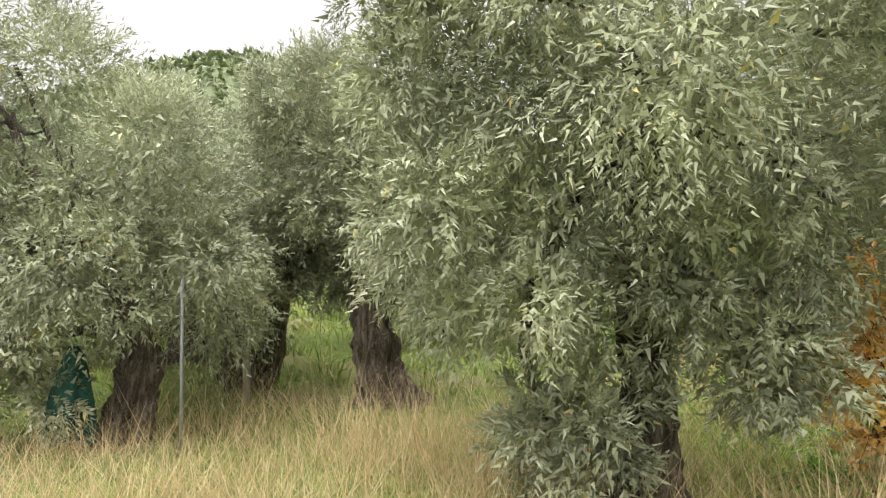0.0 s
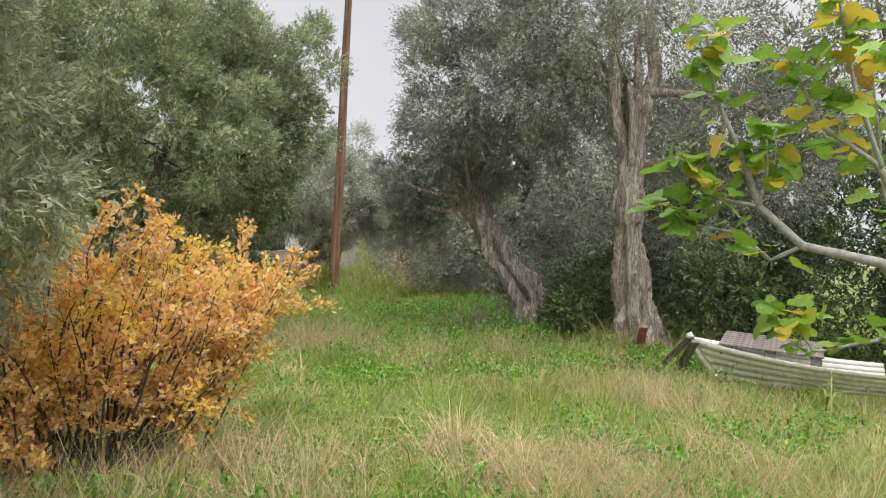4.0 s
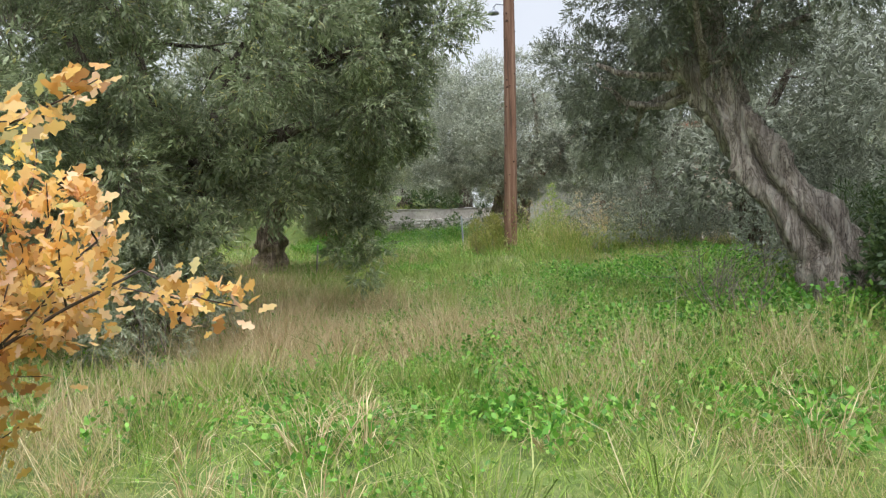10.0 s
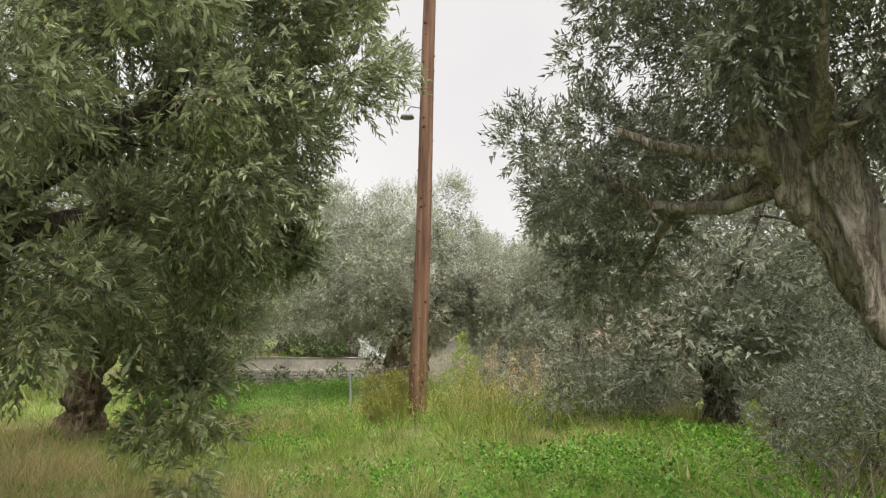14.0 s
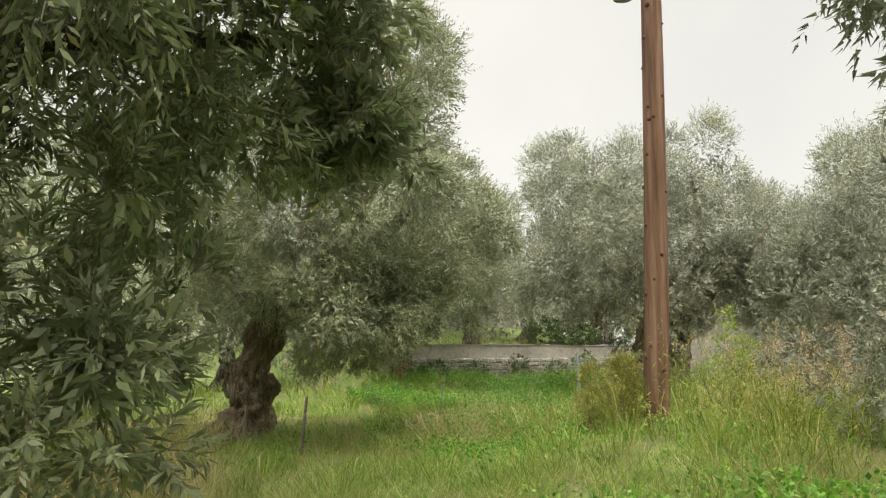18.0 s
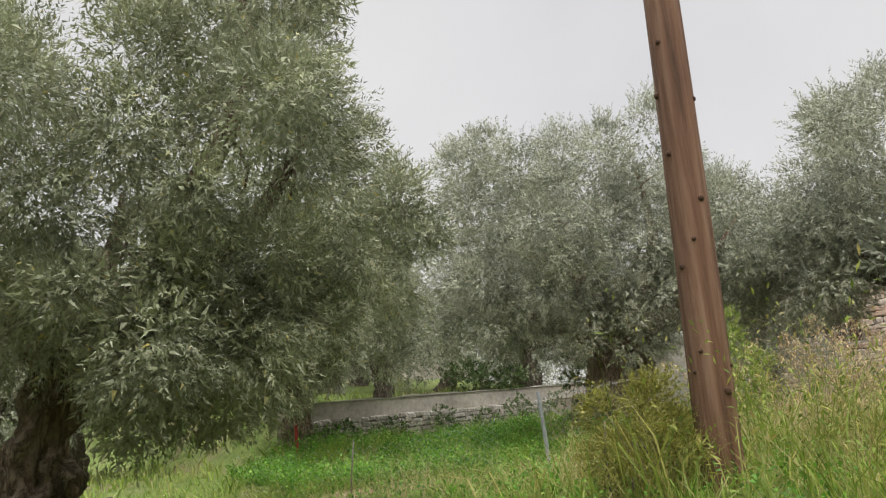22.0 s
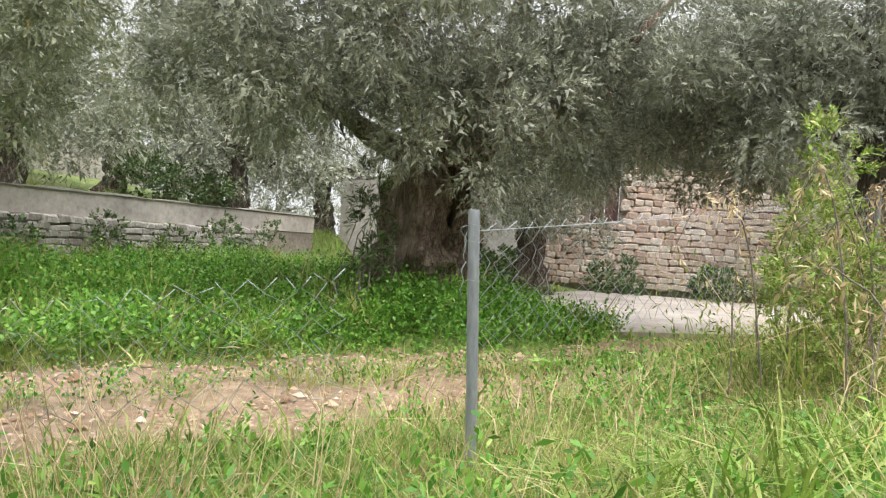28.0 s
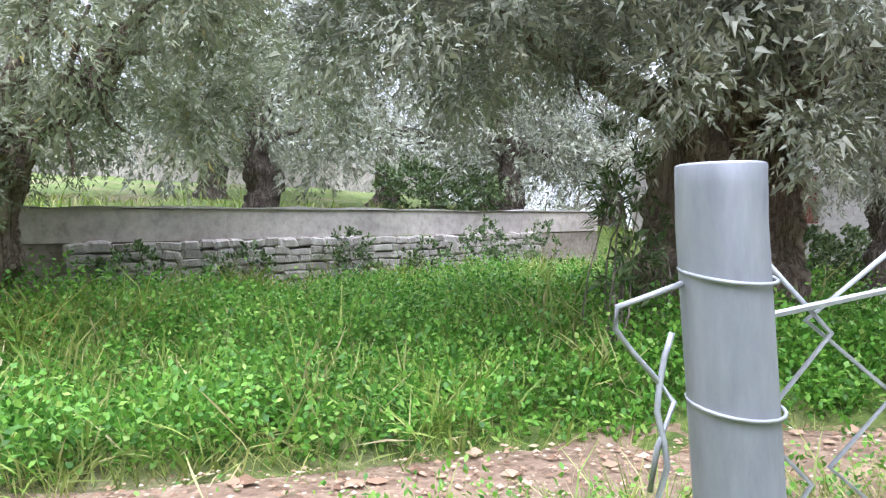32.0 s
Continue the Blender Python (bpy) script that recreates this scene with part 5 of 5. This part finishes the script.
def dead_bramble(x, y, seed, count):
    """Arching dead stems with a few shrivelled leaves."""
    z = gz(x, y)
    t = thing("dead_bramble", x, y, z, "tangle of arching dead stems with shrivelled brown leaves", "shrub")
    rng = np.random.RandomState(seed)
    tips = []
    for i in range(count):
        a = rng.rand() * 6.283
        h, reach = 0.7 + 0.7 * rng.rand(), 0.4 + 0.6 * rng.rand()
        s = np.linspace(0, 1, 12)[:, None]
        foot = np.array([0.5 * rng.randn(), 0.22 * rng.randn(), -0.05])
        out = np.array([math.cos(a), math.sin(a) * 0.6, 0])
        p = foot + out * reach * s ** 1.3 + np.array([0, 0, h]) * np.sin(s * (1.7 + 0.8 * rng.rand())) + 0.02 * np.cumsum(rng.randn(12, 3), 0) * 0.5
        v, f = tube(p, np.linspace(0.006, 0.002, 12), 5, i)
        part_mesh("stem", mesh_of("stem", v, f, TWIG, True), t)
        tips.append(p[4:])
    base = np.concatenate(tips)
    v = sprays(rng, np.repeat(base, 2, 0), rng.randn(len(base) * 2, 3) * 0.5 + np.array([0, 0, -0.4]), 0.09, 5, 0.05, 0.012, 0.6)
    tagged(part_mesh("foliage", mesh_of("foliage", v, np.arange(len(v)).reshape(-1, 4), STRAW), t, "shrivelled straw-brown leaves"), kind="stuff")


dead_bramble(20.7, 17.6, 5, 22)
dead_bramble(21.8, 17.4, 6, 22)
dead_bramble(19.7, 17.9, 7, 9)


def dry_weed(x, y, seed, count, tall):
    """A bare dead weed: pale forking stems that lean apart."""
    t = thing("dry_weed", x, y, gz(x, y) - 0.03, "bare pale dead weed with forking stems among the herbs", "weed", "dry weeds under the leaning tree")
    rng = np.random.RandomState(seed)
    for i in range(count):
        out = np.array([0.55 * rng.randn(), 0.55 * rng.randn(), 1.0])
        foot = np.array([0.12 * rng.randn(), 0.12 * rng.randn(), 0.0])
        h = tall * (0.6 + 0.6 * rng.rand())
        line = bend(foot, foot + out * h, 8, 0.07, rng)
        pieces = [tube(line, np.linspace(0.006, 0.002, 8), 5, i)]
        for j in range(4):
            a = line[2 + rng.randint(5)]
            e = a + (out + 0.9 * rng.randn(3)) * h * (0.18 + 0.2 * rng.rand())
            pieces.append(tube(bend(a, e, 5, 0.1, rng), np.linspace(0.0032, 0.0012, 5), 4, j))
        v, f = merged(pieces)
        part_mesh("stem", mesh_of("stem", v, f, TWIG, True), t)


for i, (wx, wy, wn, wh) in enumerate([(12.72, 8.12, 9, 0.62), (13.0, 8.45, 8, 0.7), (12.35, 7.75, 6, 0.5), (13.5, 7.1, 7, 0.6), (13.35, 8.75, 6, 0.65)]):
    dry_weed(wx, wy, 300 + i, wn, wh)


# ---- far hill ----
def hill():
    n = 60
    a = np.linspace(-170, 60, n)
    b = np.linspace(70, 230, 40)
    X, Y = np.meshgrid(a, b)
    Z = 40 * np.exp(-((X + 45) / 75) ** 2) * ease(70, 150, Y) + 2.0 * np.sin(X * 0.13) * np.sin(Y * 0.11) - 3 * (1 - ease(70, 80, Y))
    v = np.stack([X.ravel(), Y.ravel(), Z.ravel()], 1)
    i = np.arange(X.size).reshape(X.shape)
    f = np.stack([i[:-1, :-1].ravel(), i[:-1, 1:].ravel(), i[1:, 1:].ravel(), i[1:, :-1].ravel()], 1)
    ob = tagged(new("backdrop", mesh_of("backdrop", v, f, SCRUB, True)), "wooded hillside behind the grove", "hill", "", "structure")
    rng = np.random.RandomState(9)
    m = 2600
    x, y = -150 + 190 * rng.rand(m), 85 + 80 * rng.rand(m)
    z = 40 * np.exp(-((x + 45) / 75) ** 2) * ease(70, 150, y)
    c = np.stack([x, y, z + 1.0], 1)
    d = rng.randn(m, 3)
    d[:, 2] = np.abs(d[:, 2]) + 0.4
    d /= np.linalg.norm(d, axis=1)[:, None]
    v = sprays(rng, c, d, 2.2, 14, 1.1, 0.7, 0.3)
    tagged(new("woodland", mesh_of("woodland", v, np.arange(len(v)).reshape(-1, 4), SCRUB)), "distant green woodland on the hillside", "woodland", "", "stuff")


hill()


# ---- grass, straw and herbs ----
WAY = np.array([(1.5, 1.0), (3.0, 0.8), (5.0, 2.6), (7.0, 4.8), (9.5, 8.0), (11.5, 9.8), (12.6, 12.8), (14.6, 16.6), (17.5, 18.8)])


def near_way(x, y):
    """Distance in the plan from the trodden line through the grove."""
    best = np.full(len(x), 99.0)
    for (ax, ay), (bx, by) in zip(WAY[:-1], WAY[1:]):
        L2 = (bx - ax) ** 2 + (by - ay) ** 2
        s = np.clip(((x - ax) * (bx - ax) + (y - ay) * (by - ay)) / L2, 0, 1)
        best = np.minimum(best, np.hypot(x - ax - s * (bx - ax), y - ay - s * (by - ay)))
    return best


def patchy(x, y, f=1.0, p=0.0):
    return 0.5 + 0.25 * (np.sin(x * 1.1 * f + p) * np.sin(y * 0.9 * f + 2 * p) + np.sin(x * 2.3 * f - y * 1.7 * f + p) * 0.7 + np.sin(x * 0.5 * f + y * 0.7 * f + p))


def bare(x, y):
    """Where no grass grows: wheel ruts, slab, house."""
    k = y - track_line(x)
    rut = ((np.abs(k - 0.5) < 0.5) | ((np.abs(k + 0.72) < 0.36) & (x < 22.5))) & (x > 13.5) & (x < 26)
    slab = (x > 24.2) & (x < 36) & (y > 20.2 - 0.1 * (x - 26)) & (y < 22.0 + 0.75 * (x - 24.2)) & (y < 25.3)
    behind = (x > 33.2) & (y > 20) & (y < 30)
    return rut | slab | behind


def blades(seed, count, area, height, wide, mat, name, label, density, lean=0.5, clump=6, spread=0.07, spike=False):
    """Blades in clumps, bent over by their own weight."""
    rng = np.random.RandomState(seed)
    x0, y0, x1, y1 = area
    m = count // clump
    cx, cy = x0 + (x1 - x0) * rng.rand(m), y0 + (y1 - y0) * rng.rand(m)
    k = (rng.rand(m) < density(cx, cy)) & ~bare(cx, cy)
    cx, cy = cx[k], cy[k]
    ch = 0.55 + 0.9 * rng.rand(len(cx))
    x, y, hh = np.repeat(cx, clump), np.repeat(cy, clump), np.repeat(ch, clump)
    n = len(x)
    dx, dy = spread * rng.randn(n), spread * rng.randn(n)
    x, y = x + dx, y + dy
    z = ground_z(x, y) - 0.02
    h = height * hh * (0.5 + 0.7 * rng.rand(n)) * np.clip(0.3 + 1.4 * patchy(x, y, 2.6, 0.37 * seed), 0.35, 1.7)
    a = np.arctan2(dy, dx) + 0.7 * rng.randn(n)
    le = lean * (0.25 + rng.rand(n))
    d = np.stack([np.cos(a), np.sin(a)], 1)
    b = rng.rand(n) * 6.283
    w = np.stack([np.cos(b), np.sin(b)], 1) * wide * (0.6 + 0.8 * rng.rand(n))[:, None]
    if spike:
        foot, tip = np.stack([x, y, z], 1), np.stack([x + d[:, 0] * le * h, y + d[:, 1] * le * h, z + h * (1 - 0.35 * le)], 1)
        side = np.concatenate([w, np.zeros((n, 1))], 1)
        v = np.stack([foot - side, foot + side, tip], 1).reshape(-1, 3)
        return tagged(new(name, mesh_of(name, v, np.arange(len(v)).reshape(-1, 3), mat)), label, "grass", "", "stuff")
    rings = []
    for s, ws in ((0, 0.8), (0.5, 1.0)):
        px, py = x + d[:, 0] * le * h * s * s, y + d[:, 1] * le * h * s * s
        pz = z + h * s * (1 - 0.2 * le * s)
        rings += [np.stack([px - w[:, 0] * ws, py - w[:, 1] * ws, pz], 1), np.stack([px + w[:, 0] * ws, py + w[:, 1] * ws, pz], 1)]
    rings.append(np.stack([x + d[:, 0] * le * h, y + d[:, 1] * le * h, z + h * (1 - 0.45 * le)], 1))
    v = np.stack(rings, 1).reshape(-1, 3)
    o = np.arange(n)[:, None] * 5
    f = np.concatenate([o + np.array(q) for q in ((0, 1, 3), (0, 3, 2), (2, 3, 4))])
    ob = new(name, mesh_of(name, v, f, mat))
    return tagged(ob, label, "grass", "", "stuff")


def herbs(seed, count, area, height, leaf, wide, per, mat, name, label, density, droop=0.2):
    rng = np.random.RandomState(seed)
    x0, y0, x1, y1 = area
    x, y = x0 + (x1 - x0) * rng.rand(count), y0 + (y1 - y0) * rng.rand(count)
    k = (rng.rand(count) < density(x, y)) & ~bare(x, y)
    x, y = x[k], y[k]
    base = np.stack([x, y, ground_z(x, y)], 1)
    out = rng.randn(len(x), 3) * 0.45
    out[:, 2] = 1.0
    tall = height * np.clip(0.35 + 1.25 * patchy(x, y, 1.6, 0.8), 0.35, 1.6)
    v = sprays(rng, base, out, tall[:, None, None], per, leaf, wide, droop)
    tagged(new(name, mesh_of(name, v, np.arange(len(v)).reshape(-1, 4), mat)), label, "herbs", "", "stuff")


def dryness(x, y):
    """Straw stands thick at the start of the walk, in a belt before the broad olive, and round the pole."""
    k = 0.04 + 0.75 * np.clip(patchy(x, y, 1.3, 0.7) - 0.55, 0, 1) * 1.9
    for px, py, r, s in ((-1.5, 5.5, 2.5, 0.55), (0.5, 4.5, 2.6, 0.55), (1.2, 6.5, 2.0, 0.6), (10.0, 10.1, 1.0, 0.9), (11.5, 9.6, 0.8, 0.8), (9.0, 11.0, 1.0, 0.9), (10.5, 11.4, 0.9, 0.8), (11.4, 13.6, 0.9, 0.5), (10.3, 7.7, 0.6, 0.6),
                         (9.1, 6.0, 0.5, 0.4), (9.4, 5.3, 0.6, 0.5), (10.4, 3.8, 0.7, 0.8), (7.7, 3.4, 0.4, 0.6), (10.1, 2.6, 0.7, 0.6), (10.1, 16.4, 1.0, 0.8), (11.7, 16.2, 0.9, 0.8), (16.4, 19.0, 0.7, 0.7), (18.1, 20.3, 0.6, 0.25),
                         (17.0, 15.0, 1.4, 0.3), (20.5, 18.6, 1.6, 0.25), (22.5, 18.2, 1.6, 0.8), (4.5, 9.5, 1.6, 0.6), (6.4, 4.9, 0.5, 0.7)):
        k = k + s * np.exp(-((x - px) ** 2 + (y - py) ** 2) / (r * r))
    for px, py, r, s in ((8.3, 7.2, 1.1, 1), (8.4, 4.9, 1.1, 0.8), (14.5, 10.6, 2.0, 1), (12.9, 8.6, 1.0, 1), (13.3, 15.2, 1.7, 1), (-0.1, 9.8, 1.3, 1), (20.5, 24.5, 2.6, 1)):
        k = k - s * np.exp(-((x - px) ** 2 + (y - py) ** 2) / (r * r))
    return np.clip(k, 0, 1)


blades(1, 900000, (-3.5, 1.2, 25, 27.5), 0.19, 0.0045, GRASS, "grass", "short green grass over the grove floor", lambda x, y: (1.05 - 0.8 * dryness(x, y)) * np.clip(1.5 - near_way(x, y) / 5.0, 0.1, 1), 0.9, spike=True)
blades(2, 65000, (-5, 1.2, 34, 34), 0.26, 0.011, GRASS, "meadow_grass", "coarser green grass farther among the trees", lambda x, y: 0.9 * ease(2.0, 5.0, near_way(x, y)) * ease(7.5, 10, np.hypot(x - 1.8, y - 0.8)), 0.8)
blades(3, 620000, (-4, 1.0, 25, 20), 0.46, 0.0024, STRAW, "dry_grass", "dry straw-coloured grass stalks among the green", lambda x, y: dryness(x, y) * np.clip(1.4 - near_way(x, y) / 6.0, 0.05, 1), 0.8, 9, 0.09, spike=True)
blades(4, 30000, (15.6, 13.2, 24, 19.2), 0.52, 0.004, WEED, "tall_weeds", "tall yellowing weeds along the pole and fence", lambda x, y: (np.exp(-((x - 17.5) ** 2 + (y - 15.2) ** 2) / 2.2) + np.exp(-(y - 18.6 + 0.12 * (x - 18)) ** 2 / 0.45) * ease(19.2, 20.4, x)) * 0.9, 0.9, 8, 0.1)
herbs(5, 34000, (16.5, 20.8, 25, 28.6), 0.36, 0.044, 0.03, 9, HERB, "herbs", "lush bright green herbs between track and wall", lambda x, y: ease(0.95, 1.3, y - track_line(x)) * ease(0.5, 1.3, wall_line(x) - y) * (0.5 + 0.5 * patchy(x, y, 1.5)))
herbs(6, 42000, (3.5, 2.0, 19, 20), 0.14, 0.036, 0.025, 7, HERB, "ground_herbs", "low leafy herbs among the grass", lambda x, y: np.clip(patchy(x, y, 0.9, 2.1) * 1.3 - 0.45, 0, 1) + np.exp(-((x - 12.0) ** 2 + (y - 9.0) ** 2) / 2.5) + np.exp(-((x - 14.8) ** 2 + (y - 11.0) ** 2) / 5) + np.exp(-((x - 10.0) ** 2 + (y - 8.1) ** 2) / 1.4) + 0.8 * np.exp(-((x - 8.9) ** 2 + (y - 8.7) ** 2) / 0.8))
herbs(7, 2600, (15.8, 13.4, 24, 19.3), 0.75, 0.06, 0.014, 14, WEED, "leafy_weeds", "tall leafy weeds with yellowing stems", lambda x, y: (np.exp(-((x - 17.3) ** 2 + (y - 15.0) ** 2) / 2.0) + np.exp(-(y - 18.6 + 0.12 * (x - 18)) ** 2 / 0.5) * ease(19.2, 20.2, x)) * 0.8 * (np.exp(-((x - 17.3) ** 2 + (y - 15.0) ** 2) / 2.0) + ease(18.4, 19.0, x) > 0.12))
herbs(8, 5000, (16.5, 22, 26, 28.5), 0.3, 0.3, 0.01, 6, GRASS, "verge_grass", "long green grass in the herb verge", lambda x, y: ease(0.9, 1.2, y - track_line(x)) * ease(0.3, 1.0, wall_line(x) - y), 0.9)

blades(9, 60000, (14.8, 16.6, 23.5, 20.6), 0.3, 0.0045, GRASS, "long_grass", "long bent green grass on the near side of the track", lambda x, y: (1 - 0.93 * np.exp(-((x - 19.2) ** 2 / 3.0 + (y - 19.5) ** 2 / 0.6))) * ease(17.2, 18.2, y + 0.25 * (x - 15)) * (0.3 + 0.6 * patchy(x, y, 1.7, 1.0)) * (1 - 0.92 * ease(1.1, 0.3, track_line(x) - 1.1 - y) * ease(19.8, 18.6, x)), 1.2, 9, 0.08)
herbs(10, 8000, (14.8, 16.8, 23.5, 20.4), 0.28, 0.045, 0.018, 9, HERB, "verge_herbs", "leafy herbs on the near side of the track", lambda x, y: ease(17.2, 18.2, y + 0.25 * (x - 15)) * patchy(x, y, 1.2, 0.3) * (1 - 0.9 * ease(1.1, 0.3, track_line(x) - 1.1 - y) * ease(19.8, 18.6, x)))

blades(11, 8500, (18.6, 16.8, 25, 19.0), 0.85, 0.003, STRAW, "tall_straw", "tall dead straw stalks leaning along the fence", lambda x, y: np.exp(-((x - 21.3) ** 2 / 2.6 + (y - 17.3) ** 2 / 0.6)), 1.5, 7, 0.12)
blades(15, 14000, (14.8, 16.6, 24, 20.4), 0.32, 0.0028, STRAW, "verge_straw", "bleached stalks mixed into the grass beside the track", lambda x, y: ease(17.0, 18.0, y + 0.25 * (x - 15)) * np.clip(patchy(x, y, 2.2, 0.4) * 1.5 - 0.45, 0.05, 1) * (1 - 0.8 * ease(0.9, 0.2, track_line(x) - 1.1 - y)) * (1 - 0.85 * np.exp(-((x - 19.2) ** 2 / 3.0 + (y - 19.4) ** 2 / 0.8))), 1.1, 12, 0.08)
blades(16, 60000, (14, 19.3, 25, 23.2), 0.24, 0.0045, GRASS, "rut_grass", "low grass strip between the wheel ruts", lambda x, y: np.exp(-((y - track_line(x) + 0.18) / 0.2) ** 2) * (0.4 + 0.6 * patchy(x, y, 2.0, 0.9)) * (1 - 0.7 * ease(18.6, 20.5, x)), 0.9, 8, 0.05)
blades(17, 60000, (17.5, 24.0, 27.5, 29.8), 0.34, 0.007, WEED, "wall_grass", "pale yellowing grass along the foot of the wall", lambda x, y: ease(3.4, 1.6, wall_line(x) - y) * ease(0.0, 0.15, wall_line(x) - y) * 0.95, 0.8, 8, 0.08)
blades(18, 12000, (17.5, 22.0, 27.5, 28.5), 0.42, 0.006, GRASS, "verge_tall_grass", "taller bright grass standing in the herbs", lambda x, y: ease(1.0, 1.6, y - track_line(x)) * ease(1.0, 2.0, wall_line(x) - y) * np.clip(patchy(x, y, 1.4, 1.9) * 1.4 - 0.2, 0, 1), 0.8, 8, 0.09)
blades(12, 42000, (4, 2, 14, 13), 0.36, 0.0026, STRAW, "bleached_grass", "bleached bent grass tufts in the clearing", lambda x, y: np.clip(patchy(x, y, 1.9, 2.6) - 0.55, 0, 1) * 3 * np.clip(1.3 - near_way(x, y) / 4, 0, 1), 1.3, 48, 0.055)

herbs(19, 20000, (14, 19.3, 25, 23.2), 0.2, 0.032, 0.018, 9, HERB, "rut_herbs", "leafy herbs in the strip between the wheel ruts", lambda x, y: np.exp(-((y - track_line(x) + 0.18) / 0.17) ** 2) * (0.3 + 0.7 * patchy(x, y, 2.3, 0.2)))

blades(13, 60000, (3.5, 2.0, 17, 17), 0.3, 0.0035, GRASS, "grass_tufts", "tufts of longer green grass in the clearing", lambda x, y: np.clip(patchy(x, y, 2.4, 1.3) - 0.55, 0, 1) * 2.6 * np.clip(1.3 - near_way(x, y) / 4.5, 0, 1), 1.0, 22, 0.07)
herbs(14, 15000, (4, 2, 18, 14), 0.2, 0.048, 0.038, 8, HERB, "broad_herbs", "broad-leaved green herbs in loose patches", lambda x, y: 0.9 * np.exp(-((x - 14.2) ** 2 + (y - 10.0) ** 2) / 3.2) + 0.9 * np.exp(-((x - 12.3) ** 2 + (y - 6.7) ** 2) / 1.4) + 0.95 * np.exp(-((x - 12.9) ** 2 + (y - 8.5) ** 2) / 1.1) + 0.6 * np.exp(-((x - 10.0) ** 2 + (y - 8.0) ** 2) / 1.0) + np.clip(patchy(x, y, 1.7, 4.0) - 0.56, 0, 1) * 3)


# ---- stones of the walls ----
lay_stones(wall_1, (18.7, 27.72), (26.5, 29.48), 0.62, 1.47, 0.24, 0.11, 0.13, 71, FIELD_STONES)
lay_stones(wall_2, along_house(2.2), along_house(10.4), 0.6, 3.7, 0.36, 0.17, 0.2, 72, STONES, ((1.35, 2.3, 2.2, 3.7),))
